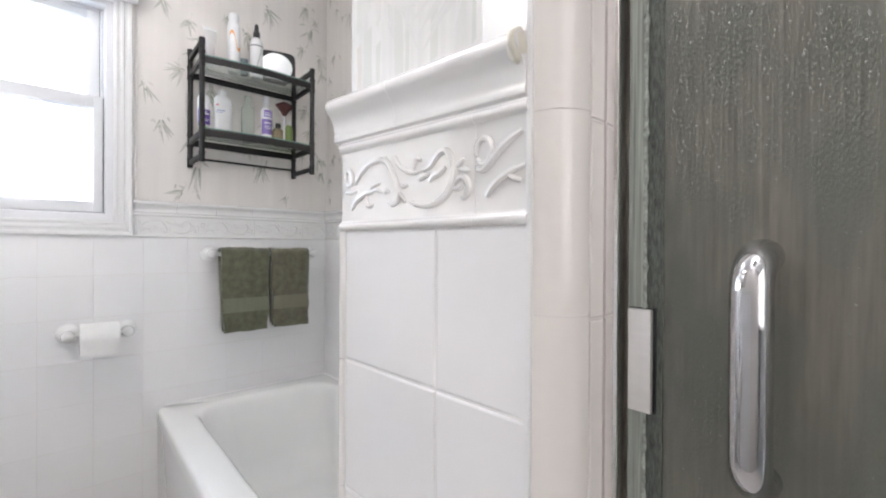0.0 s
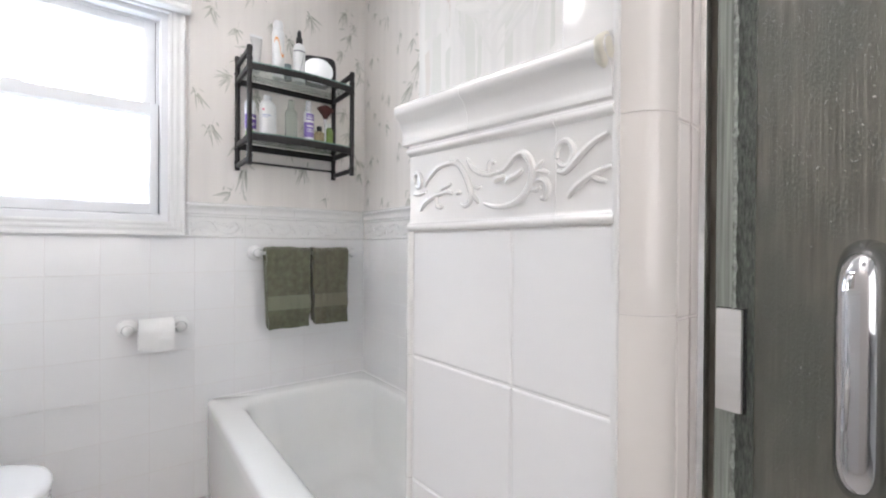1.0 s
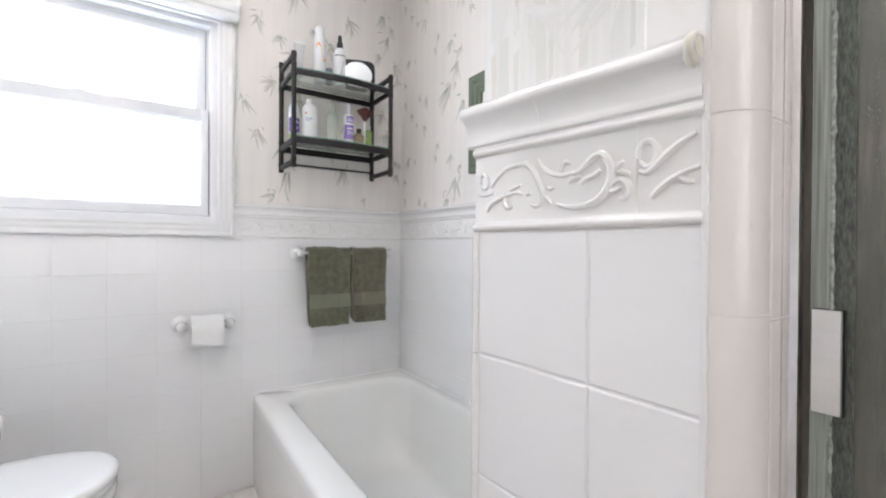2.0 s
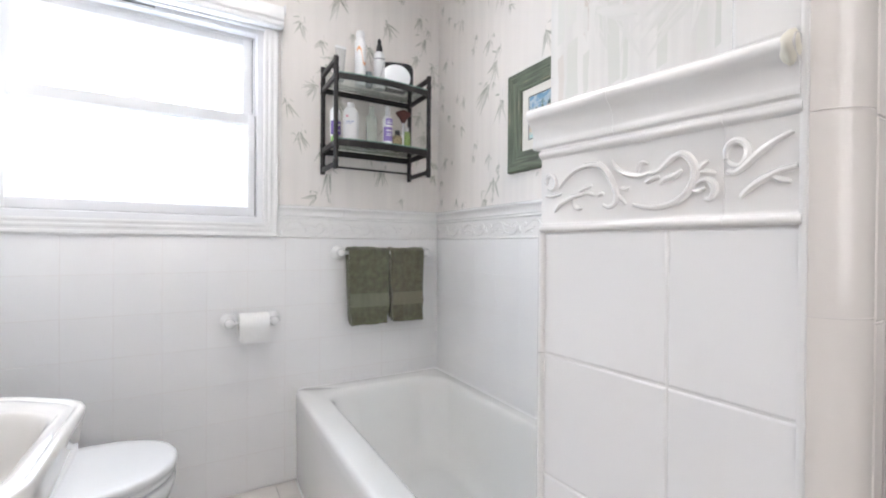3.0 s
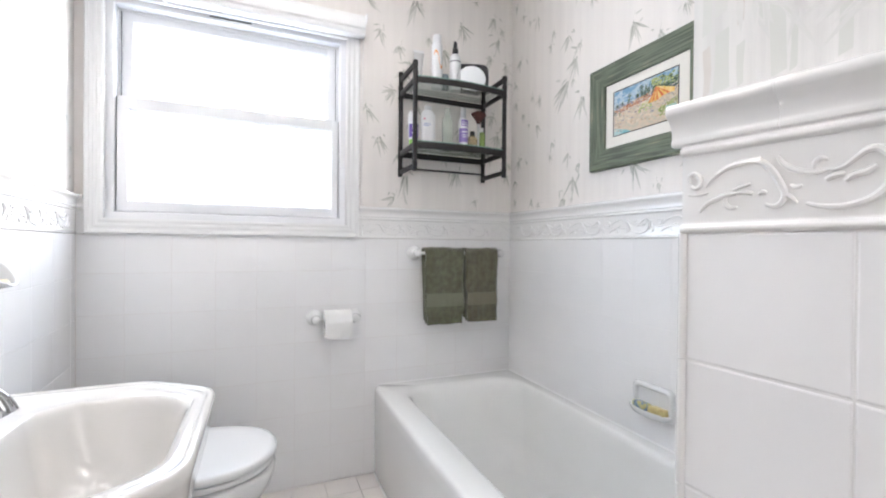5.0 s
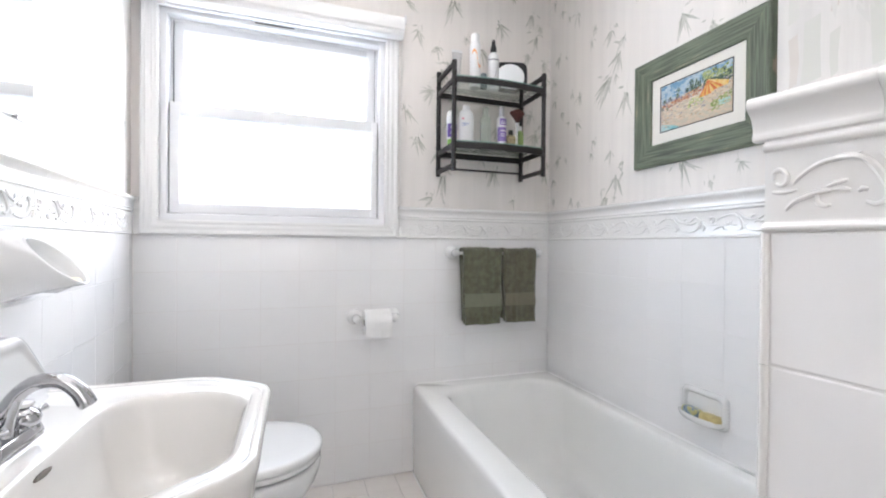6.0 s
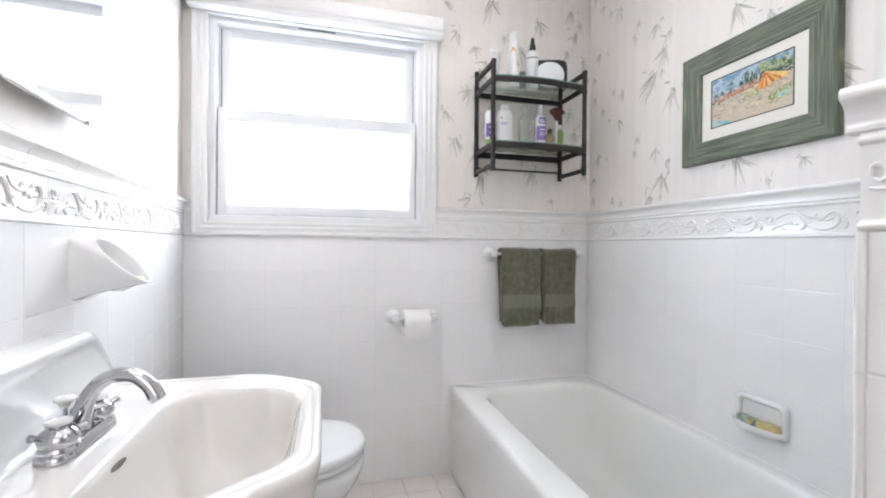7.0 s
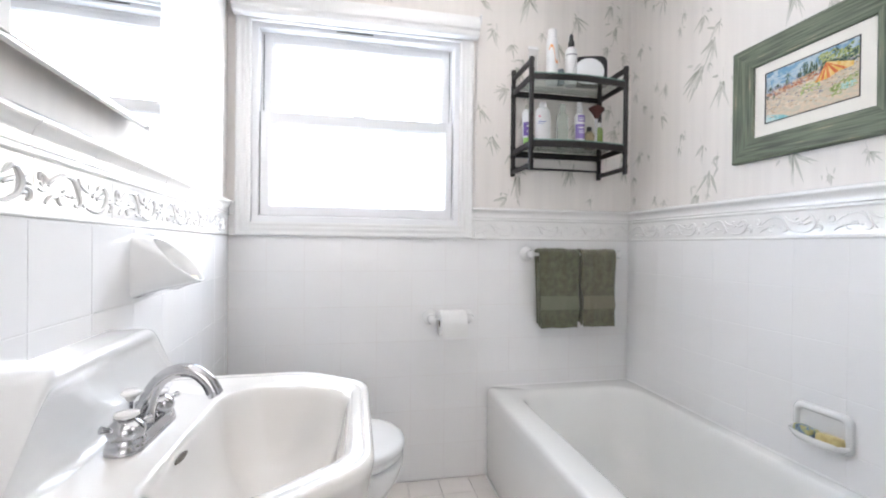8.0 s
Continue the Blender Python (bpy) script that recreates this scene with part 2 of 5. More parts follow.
def tube(points, radius, n=8, bm=None, taper=None):
    """A round bar along points; taper gives a factor for each point."""
    pts = [Vector(p) for p in points]
    rings = []
    side = None
    for i, p in enumerate(pts):
        d = (pts[min(i + 1, len(pts) - 1)] - pts[max(i - 1, 0)]).normalized()
        ref = side if side is not None else (Vector((0, 0, 1)) if abs(d.z) < 0.9 else Vector((1, 0, 0)))
        u = (ref - d * ref.dot(d)).normalized()
        side = u
        v = d.cross(u)
        r = radius * (taper[i] if taper else 1)
        rings.append([p + r * (math.cos(a) * u + math.sin(a) * v) for a in (2 * math.pi * k / n for k in range(n))])
    return loft(rings, True, True, bm)


def spline(points, steps=6):
    """Catmull-Rom through points."""
    p = [Vector(q) for q in points]
    p = [2 * p[0] - p[1]] + p + [2 * p[-1] - p[-2]]
    out = []
    for i in range(1, len(p) - 2):
        for s in range(steps):
            t = s / steps
            a, b, c, d = p[i - 1], p[i], p[i + 1], p[i + 2]
            out.append(0.5 * (2 * b + (c - a) * t + (2 * a - 5 * b + 4 * c - d) * t * t + (3 * b - a - 3 * c + d) * t ** 3))
    return out + [p[-2]]


def prism(poly, axis, a, b, bm=None):
    """Extrudes a closed outline: along y it lies in (x, z), along x in (y, z), along z in (x, y)."""
    def at(p, v):
        return {"x": (v, p[0], p[1]), "y": (p[0], v, p[1]), "z": (p[0], p[1], v)}[axis]
    return loft([[at(p, a) for p in poly], [at(p, b) for p in poly]], True, True, bm)


def rounded(x0, x1, y0, y1, r, z, n=7):
    """A rounded rectangle at height z."""
    out = []
    for cx, cy, a0 in ((x1 - r, y1 - r, 0), (x0 + r, y1 - r, 90), (x0 + r, y0 + r, 180), (x1 - r, y0 + r, 270)):
        for i in range(n + 1):
            a = radians(a0 + 90 * i / n)
            out.append((cx + r * math.cos(a), cy + r * math.sin(a), z))
    return out


def rail(inner, profile, sides, place):
    """Mitred frame pieces round a rectangle (u0, u1, v0, v1): profile pairs are (outward, depth). Returns one bmesh a side."""
    u0, u1, v0, v1 = inner
    corner = {"bl": (u0, v0, -1, -1), "br": (u1, v0, 1, -1), "tr": (u1, v1, 1, 1), "tl": (u0, v1, -1, 1)}
    ends = {"bottom": ("bl", "br"), "right": ("br", "tr"), "top": ("tr", "tl"), "left": ("tl", "bl")}
    made = {}
    for s in sides:
        rings = []
        for c in ends[s]:
            u, v, du, dv = corner[c]
            rings.append([place(u + du * o, v + dv * o, d) for o, d in profile])
        made[s] = loft(rings)
    return made


# ---- room shell ----
LEFT, SOUTH, TOP = -1.90, -3.2, 2.44
BAND = 1.124

north = bmesh.new()
for a in ((-2.05, -1.815, 0, 2.5), (-0.895, 0.15, 0, 2.5), (-1.815, -0.895, 0, 1.187), (-1.815, -0.895, 2.055, 2.5)):
    bx(a[0], a[1], 0.004, 0.15, a[2], a[3], bm=north)
wall_north = tagged(part("wall_north", north, PAPER, smooth=False), "cream wallpapered wall with white tiled lower half", "wall", kind="structure")
wall_east = tagged(part("wall_east", bx(0.004, 0.15, SOUTH, 0.004, 0, 2.5), PAPER, smooth=False), "cream bamboo wallpaper above white tile wainscot", "wall", kind="structure")
WEST = pose(-1.905, 0, 0, rz=93.3)
wall_west = tagged(part("wall_west", bx(-3.35, 0.02, 0.004, 0.16, -0.008, 2.5), PAPER, smooth=False), "pale wallpapered wall above white tiles and relief band", "wall", kind="structure")
wall_west.matrix_basis = WEST
# Doorway is made up, cut in the wall to hold the south fill lamp.
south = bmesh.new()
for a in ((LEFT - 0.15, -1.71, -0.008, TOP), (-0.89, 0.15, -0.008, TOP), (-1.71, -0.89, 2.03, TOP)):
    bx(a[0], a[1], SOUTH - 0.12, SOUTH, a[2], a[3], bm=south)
wall_south = tagged(part("wall_south", south, CEIL, smooth=False), "plain white wall with an added, unseen doorway", "wall", kind="structure")
# Unseen hall box, added to close off the opening behind the fill lamp.
hall = bmesh.new()
bx(LEFT - 0.15, 0.15, -4.5, -4.4, -0.12, TOP + 0.1, bm=hall)
bx(LEFT - 0.25, LEFT - 0.15, -4.5, SOUTH - 0.12, -0.12, TOP + 0.1, bm=hall)
bx(0.15, 0.25, -4.5, SOUTH - 0.12, -0.12, TOP + 0.1, bm=hall)
wall_added_hall = tagged(part("wall_added_hall", hall, CEIL, smooth=False), "plain white walls of an added, unseen hall", "wall", kind="structure")
floor = tagged(part("floor", bx(LEFT - 0.15, 0.15, -4.4, 0.15, -0.12, -0.006), GROUT, smooth=False), "cream square ceramic floor tiles with pale grout", "floor", kind="structure")
ceiling = tagged(part("ceiling", bx(LEFT - 0.15, 0.15, -4.4, 0.15, TOP, TOP + 0.1), CEIL, smooth=False), "plain white painted ceiling", "ceiling", kind="structure")

stub = prism([(0.002, -1.6685), (-0.7722, -1.6685), (-0.7565, -1.938), (-0.742, -1.953), (0.002, -1.953)], "z", -0.008, TOP)
wall_partition = tagged(part("wall_partition", stub, SILVERPAPER, smooth=False), "tiled partition wall end with pale satin wallpaper above", "wall", kind="structure")
tagged(part("wall_shower", bx(-0.76, 0.002, -2.85, -2.75, -0.008, TOP), TILE, smooth=False), "white wall at the far side of the shower", "wall", kind="structure")
# Unseen infill above the door, added to keep light out of the stall.
tagged(part("wall_stall_blocker", bx(-0.76, -0.64, -2.749, -1.9535, 2.02, TOP), CEIL, smooth=False), "unseen added infill above the shower door, darkening the stall", "wall", kind="structure")


def tile_mesh(name, w, h, mat, t=0.008, c=0.0016):
    """A glazed tile lying in x and z, its face towards -y, with a softened edge."""
    bm = bmesh.new()
    rings = []
    for inset, y in ((0.0, 0.0), (0.0, -(t - c)), (c * 0.13, -(t - c * 0.5)), (c * 0.4, -(t - c * 0.2)), (c, -t)):
        rings.append([(-w / 2 + inset, y, -h / 2 + inset), (w / 2 - inset, y, -h / 2 + inset), (w / 2 - inset, y, h / 2 - inset), (-w / 2 + inset, y, h / 2 - inset)])
    loft(rings, False, True, bm)
    for f in bm.faces:
        f.smooth = False
    bmesh.ops.recalc_face_normals(bm, faces=bm.faces)
    me = bpy.data.meshes.new(name)
    bm.to_mesh(me)
    bm.free()
    me.materials.append(mat)
    return me


# ---- window ----
def wplace(u, v, d):
    return (u, d, v)


window = tagged(new("window_1"), "white double-hung window with moulded casing, glowing daylight", "window", kind="structure")
CASING = [(0.0, -0.001), (0.0, -0.018), (0.003, -0.020), (0.010, -0.020), (0.0125, -0.018), (0.020, -0.018), (0.0225, -0.0205), (0.031, -0.021),
          (0.0335, -0.019), (0.043, -0.0192), (0.0455, -0.022), (0.055, -0.0235), (0.060, -0.020), (0.060, -0.001)]
for s, bm in rail((-1.813, -0.895, 1.187, 2.045), CASING, ("bottom", "left", "right", "top"), wplace).items():
    part("casing", bm, PAINT, window)
part("caulk", bx(-1.873, -0.835, -0.0075, 0.0035, 1.1215, 1.1285, 0.001), PAINT, window)
FRAMEP = [(0.0, 0.015), (0.0, 0.0525), (-0.0105, 0.053), (-0.0105, 0.094), (0.031, 0.094), (0.031, 0.010), (0.004, 0.010)]
for s, bm in rail((-1.785, -0.923, 1.216, 2.026), FRAMEP, ("bottom", "left", "right", "top"), wplace).items():
    part("window_frame", bm, VINYL, window)


def sash(name, outer, inner, y0, y1):
    top = new(name)
    top.parent = window
    o = outer
    w = (inner[0] - o[0], o[1] - inner[1], inner[2] - o[2], o[3] - inner[3])
    # stiles run through, rails butt between them
    b = bmesh.new()
    for a in ((o[0], inner[0], o[2], o[3]), (inner[1], o[1], o[2], o[3])):
        bx(a[0], a[1], y0, y1, a[2], a[3], 0.003, 2, bm=b)
    part("stile", b, VINYL, top)
    b = bmesh.new()
    for a in ((inner[0], inner[1], o[2], inner[2]), (inner[0], inner[1], inner[3], o[3])):
        bx(a[0] - 0.001, a[1] + 0.001, y0 + 0.001, y1 - 0.001, a[2], a[3], 0.003, 2, bm=b)
    part("rail", b, VINYL, top)
    bead = rail((inner[0] + 0.006, inner[1] - 0.006, inner[2] + 0.006, inner[3] - 0.006), [(0, y0 + 0.012), (0, y1 - 0.006), (0.008, y1 - 0.006), (0.008, y0 + 0.005)],
                ("bottom", "left", "right", "top"), wplace)
    for s, q in bead.items():
        part("glazing_bead", q, VINYL, top)
    g = part("pane", bx(inner[0] + 0.001, inner[1] - 0.001, y1 - 0.014, y1 - 0.010, inner[2] + 0.001, inner[3] - 0.001), PANE, top, "clear glass pane", smooth=False)
    g.visible_shadow = False
    return top


sash("lower_sash", (-1.7805, -0.9285, 1.219, 1.672), (-1.744, -0.957, 1.258, 1.624), 0.018, 0.050)
sash("upper_sash", (-1.772, -0.937, 1.632, 2.016), (-1.736, -0.975, 1.668, 1.984), 0.055, 0.087)
part("sash_lock", bx(-1.385, -1.335, 0.022, 0.046, 1.671, 1.680, 0.003), VINYL, window)
part("vent_slot", bx(-1.46, -1.30, 0.0065, 0.0095, 2.0395, 2.0440), SHADOWGAP, window)
part("vent_slot", bx(-1.425, -1.315, 0.0515, 0.0545, 1.9985, 2.0015), VINYL, window)
# Dark strips stand in for shadow in the gaps beside the sashes.
part("gap_shade_strip", bx(-1.7835, -1.7812, 0.024, 0.05, 1.222, 1.668), SHADOWGAP, window)
part("gap_shade_strip", bx(-0.9278, -0.9255, 0.024, 0.05, 1.222, 1.668), SHADOWGAP, window)

# The same painted shade beside the upper sash.
for x in (-1.7745, -0.9370):
    part("gap_shade_strip", bx(x - 0.0006, x + 0.0016 + 0.0004, 0.0500, 0.0528, 1.672, 2.016), SHADOWGAP, window)

blind = thing("roller_blind", "white raised roller blind cassette above the window", "blind")
CASSETTE = [(-0.024, 2.052), (-0.060, 2.052), (-0.068, 2.058), (-0.070, 2.075), (-0.078, 2.082), (-0.082, 2.100), (-0.080, 2.125), (-0.070, 2.140), (-0.050, 2.147), (-0.001, 2.147), (-0.001, 2.108), (-0.024, 2.106)]
part("cassette", prism(CASSETTE, "x", -1.878, -0.822), PAINT, blind)
part("end_cap", bx(-0.8215, -0.815, -0.082, -0.001, 2.108, 2.146, 0.002), VINYL, blind)
part("cord", tube(spline([(-0.823, -0.03, 2.10), (-0.824, -0.027, 1.8), (-0.826, -0.026, 1.5), (-0.824, -0.027, 1.16)], 8), 0.0013, 6), PAINT, blind, "thin white pull cord")
part("cord_end", lathe([(0.002, 0), (0.005, 0.004), (0.005, 0.02), (0.002, 0.026)], 10, pose(-0.824, -0.027, 1.135)), PAINT, blind)
part("bracket", bx(-0.834, -0.822, -0.03, -0.006, 2.075, 2.105, 0.002), SHADOWGAP, blind)


# ---- relief band and cap tiles ----
BANDLEN, CAPLEN = 0.235, 0.1525


def band_profile():
    out = [(0.0, 0.0), (0.009, 0.0)]
    for i in range(7):
        a = radians(-80 + 160 * i / 6)
        out.append((0.0088 + 0.0042 * math.cos(a), 0.0048 + 0.0044 * math.sin(a)))
    out += [(0.0084, 0.0102), (0.008, 0.013), (0.008, 0.0855), (0.0085, 0.0885)]
    for i in range(6):
        a = radians(-75 + 150 * i / 5)
        out.append((0.0095 + 0.004 * math.cos(a), 0.0940 + 0.0046 * math.sin(a)))
    out += [(0.0098, 0.0995), (0.0098, 0.1012), (0.0, 0.1012)]
    return out


CAPPROFILE = [(0.0000, 0.1014), (0.0100, 0.1014), (0.0125, 0.1034), (0.0130, 0.1063), (0.0120, 0.1096), (0.0115, 0.1128), (0.0122, 0.1185), (0.0140, 0.1247), (0.0170, 0.1300), (0.0205, 0.1336), (0.0230, 0.1361), (0.0245, 0.1389), (0.0250, 0.1426), (0.0238, 0.1463), (0.0215, 0.1492), (0.0170, 0.1508), (0.0000, 0.1516)]


def scroll(bm, length, rise=0.0092, fat=1.2):
    """Raised vine scroll: (along, up) in fractions of the field, radius in metres."""
    def at(u, v):
        return (length * (u - 0.5), -rise, 0.0195 + 0.065 * v)
    def vine(r, *pts):
        line = spline([at(u, v) for u, v in pts], 4)
        n = len(line)
        taper = [0.5 + 0.65 * math.sin(math.pi * min(1, (i + 0.6) / n)) ** 0.7 for i in range(n)]
        tube(line, r * fat, 7, bm, taper)

    # curled tip and its long arching stem
    vine(0.0026, (0.047, 0.58), (0.050, 0.71), (0.081, 0.74), (0.108, 0.65), (0.108, 0.53), (0.082, 0.48), (0.055, 0.52))
    vine(0.0020, (0.040, 0.38), (0.090, 0.36), (0.156, 0.39))
    vine(0.0031, (0.138, 0.49), (0.180, 0.63), (0.249, 0.77), (0.314, 0.82), (0.377, 0.82), (0.422, 0.77), (0.463, 0.62), (0.495, 0.42), (0.512, 0.26), (0.498, 0.13), (0.465, 0.09), (0.433, 0.13))
    vine(0.0022, (0.355, 0.80), (0.392, 0.83), (0.413, 0.86))
    # hanging leaves under the stem
    vine(0.0030, (0.106, 0.07), (0.146, 0.20), (0.199, 0.27), (0.251, 0.32), (0.300, 0.33))
    vine(0.0024, (0.244, 0.30), (0.244, 0.18), (0.268, 0.10), (0.301, 0.11))
    vine(0.0022, (0.283, 0.40), (0.319, 0.44), (0.363, 0.47))
    vine(0.0022, (0.293, 0.34), (0.338, 0.35), (0.376, 0.31))
    vine(0.0023, (0.403, 0.29), (0.418, 0.32), (0.438, 0.30))
    # second stem with a bud
    vine(0.0026, (0.482, 0.85), (0.507, 0.72), (0.548, 0.62), (0.593, 0.56), (0.638, 0.54), (0.686, 0.57))
    vine(0.0024, (0.623, 0.59), (0.630, 0.69), (0.649, 0.74), (0.674, 0.71))
    vine(0.0020, (0.533, 0.38), (0.557, 0.35), (0.581, 0.37))
    vine(0.0021, (0.509, 0.28), (0.536, 0.21), (0.561, 0.11))
    # the large scroll and its end leaves
    vine(0.0030, (0.667, 0.42), (0.693, 0.47), (0.732, 0.48))
    vine(0.0030, (0.733, 0.38), (0.761, 0.45), (0.798, 0.48), (0.831, 0.55))
    vine(0.0034, (0.686, 0.55), (0.732, 0.59), (0.765, 0.68), (0.797, 0.76), (0.835, 0.78), (0.863, 0.71), (0.882, 0.59), (0.886, 0.46), (0.877, 0.33), (0.851, 0.20), (0.816, 0.11), (0.767, 0.05), (0.711, 0.03), (0.652, 0.05), (0.599, 0.10))
    vine(0.0024, (0.901, 0.51), (0.920, 0.58), (0.941, 0.63))
    vine(0.0023, (0.909, 0.49), (0.937, 0.48), (0.970, 0.44))
    vine(0.0030, (0.888, 0.30), (0.909, 0.36), (0.934, 0.37), (0.954, 0.33), (0.966, 0.24), (0.960, 0.15), (0.946, 0.10), (0.927, 0.11))
    vine(0.0024, (0.877, 0.23), (0.904, 0.23), (0.929, 0.26))
    return bm


def extruded(name, profile, length, mat, extra=None):
    """A trim piece in local axes: x along the wall, -y out of it."""
    bm = prism([(-o, z) for o, z in profile], "x", -length / 2 + 0.0002, length / 2 - 0.0002)
    if extra:
        extra(bm)
    bmesh.ops.recalc_face_normals(bm, faces=bm.faces)
    for f in bm.faces:
        f.smooth = True
    for e in bm.edges:
        e.smooth = len(e.link_faces) == 2 and e.calc_face_angle(0) < radians(40)
    me = bpy.data.meshes.new(name)
    bm.to_mesh(me)
    bm.free()
    me.materials.append(mat)
    return me


BANDMESH = extruded("relief_tile", band_profile(), BANDLEN, RELIEF, lambda b: scroll(b, BANDLEN, 0.0080, 1.05))
CAPMESH = extruded("cap_tile", CAPPROFILE, CAPLEN, RELIEF)


def trim_run(parent, m, start, end, step, mesh, name, profile, extra=None):
    """Lays trim pieces from start to end along local x of m; the last is cut to fit."""
    x = start
    while x < end - 0.004:
        if x + step <= end + 0.001:
            piece(name, mesh, parent, m @ pose(x + step / 2, 0, 0))
        else:
            short = extruded(name, profile, end - x, RELIEF, extra)
            piece(name, short, parent, m @ pose((x + end) / 2, 0, 0))
        x += step


def short_scroll(length, rise=0.0080, fat=1.05):
    def add(bm):
        q = scroll(bmesh.new(), BANDLEN, rise, fat)
        bmesh.ops.translate(q, vec=((BANDLEN - length) / 2, 0, 0), verts=q.verts)
        cut = bmesh.ops.bisect_plane(q, geom=q.verts[:] + q.edges[:] + q.faces[:], plane_co=(length / 2 - 0.001, 0, 0), plane_no=(1, 0, 0), clear_outer=True)
        join(bm, q)
    return add


NORTHM = pose(0, 0.004, BAND)
EASTM = pose(0.004, 0, BAND, rz=-90)
WESTM = pose(0, 0.004, BAND)
for a, b in ((LEFT, -1.876), (-0.834, -0.002)):
    trim_run(wall_north, NORTHM, a, b, BANDLEN, BANDMESH, "relief_tile", band_profile(), short_scroll(min(0.2, b - a)) if b - a < 0.1 else short_scroll((b - a) % BANDLEN))
    trim_run(wall_north, NORTHM, a, b, CAPLEN, CAPMESH, "cap_tile", CAPPROFILE)
trim_run(wall_east, EASTM, 0.008, 1.655, BANDLEN, BANDMESH, "relief_tile", band_profile(), short_scroll(1.647 % BANDLEN))
trim_run(wall_east, EASTM, 0.008, 1.655, CAPLEN, CAPMESH, "cap_tile", CAPPROFILE)
DEEPMESH = extruded("relief_tile", band_profile(), BANDLEN - 0.0012, RELIEF, lambda b: scroll(b, BANDLEN, 0.0090, 1.15))
trim_run(wall_west, WESTM, -2.19, -0.005, BANDLEN, DEEPMESH, "relief_tile", band_profile())
WESTCAP = extruded("cap_tile", CAPPROFILE, 0.1706, RELIEF)
# Darker grey backing that shows through the cap joints.
backing = prism([(-max(o - 0.0012, 0.0), 0.1014 + (z - 0.1014) * 0.985 + 0.0003) for o, z in CAPPROFILE], "x", -2.2942, -0.006)
part("grout", backing, material("dark_grey_grout", (0.42, 0.40, 0.39), 0.8, var=0.1, scale=40), wall_west).matrix_basis = WESTM
trim_run(wall_west, WESTM, -2.2942, -0.005, 0.1722, WESTCAP, "cap_tile", CAPPROFILE)


def corner_scroll(bm):
    """The cut tile at the partition's corner: a ring, a rising stem and a leaf, each (along in metres, up in fractions of the field)."""
    ring = [(-0.018 + 0.0085 * math.cos(radians(a)), 0.68 + 0.17 * math.sin(radians(a))) for a in range(200, -151, -35)]
    stem = [(-0.0252, 0.45), (-0.019, 0.43), (-0.0124, 0.49), (-0.0064, 0.58), (0.0001, 0.67), (0.010, 0.78), (0.021, 0.86)]
    leaf_line = [(-0.0146, 0.08), (-0.0101, 0.17), (-0.0038, 0.25), (0.0036, 0.32), (0.013, 0.39), (0.024, 0.43)]
    twig = [(0.006, 0.36), (0.012, 0.28), (0.020, 0.24)]
    for pts, r in ((ring, 0.0030), (stem, 0.0033), (leaf_line, 0.0031), (twig, 0.0024)):
        line = spline([(x, -0.0084, 0.0195 + 0.065 * v) for x, v in pts], 4)
        n = len(line)
        tube(line, r, 7, bm, [0.55 + 0.6 * math.sin(math.pi * min(1, (i + 0.6) / n)) ** 0.7 for i in range(n)])


# partition end: relief band, cap, tiles, round corner column
FACE = pose(-0.757, -1.93, 0, rz=-86.7) @ pose(-1.93, 0, 0)
PART = FACE @ pose(0, 0, 1.110)


def hand_set(me, u_mid):
    """The trim on the partition climbs a little away from the shower."""
    for v in me.vertices:
        u = u_mid + v.co.x
        v.co.z *= 0.955 + 0.088 * (1.93 - u) / 0.28
    return me


for u0, u1, extra in ((1.661, 1.874, lambda b: scroll(b, 0.213, 0.0084, 1.0)), (1.874, 1.929, corner_scroll)):
    piece("relief_tile", hand_set(extruded("relief_tile", band_profile(), u1 - u0, RELIEF, extra), (u0 + u1) / 2), wall_partition, PART @ pose((u0 + u1) / 2, 0, 0))
for u0, u1 in ((1.649, 1.7665), (1.7665, 1.9275)):
    piece("cap_tile", hand_set(extruded("cap_tile", CAPPROFILE, u1 - u0, RELIEF), (u0 + u1) / 2), wall_partition, PART @ pose((u0 + u1) / 2, 0, 0))
lump = bmesh.new()
bmesh.ops.create_uvsphere(lump, u_segments=18, v_segments=12, radius=1.0)
for v in lump.verts:
    w = 1 + 0.14 * noise.noise(v.co * 1.7)
    v.co = Vector((1.9225 + 0.0065 * w * v.co.x, -0.0165 - 0.0105 * w * v.co.y, 0.1345 + 0.0135 * w * v.co.z))
patch = part("caulk_patch", lump, GLUE, wall_partition, "yellowed old caulk at the trim end", angle=80)
patch.matrix_basis = PART
bead = part("caulk", bx(1.9262, 1.9318, -0.0105, 0.0, 0.0, 2.42, 0.0022), PAINT, wall_partition, "white caulk bead beside the round corner trim")
bead.matrix_basis = FACE
P = 0.152
tm = tile_mesh("wall_tile", 0.1565, P - 0.0016, TILE, 0.008, 0.0026)
tn = tile_mesh("wall_tile", 0.1035, P - 0.0016, TILE, 0.008, 0.0026)
for k in range(7):
    z = 1.110 - P * (k + 0.5)
    piece("wall_tile", tm, wall_partition, FACE @ pose(1.7465, 0, z, random.uniform(-.1, .1), 0, random.uniform(-.15, .15)))
    piece("wall_tile", tn, wall_partition, FACE @ pose(1.8775, 0, z, random.uniform(-.1, .1), 0, random.uniform(-.15, .15)))
strip = tile_mesh("wall_tile", 0.052, P - 0.0010, RELIEF, 0.008, 0.004)
for k in range(6):
    piece("wall_tile", strip, wall_partition, FACE @ pose(1.9035, 0, 1.2575 + P * (k + 0.5)))


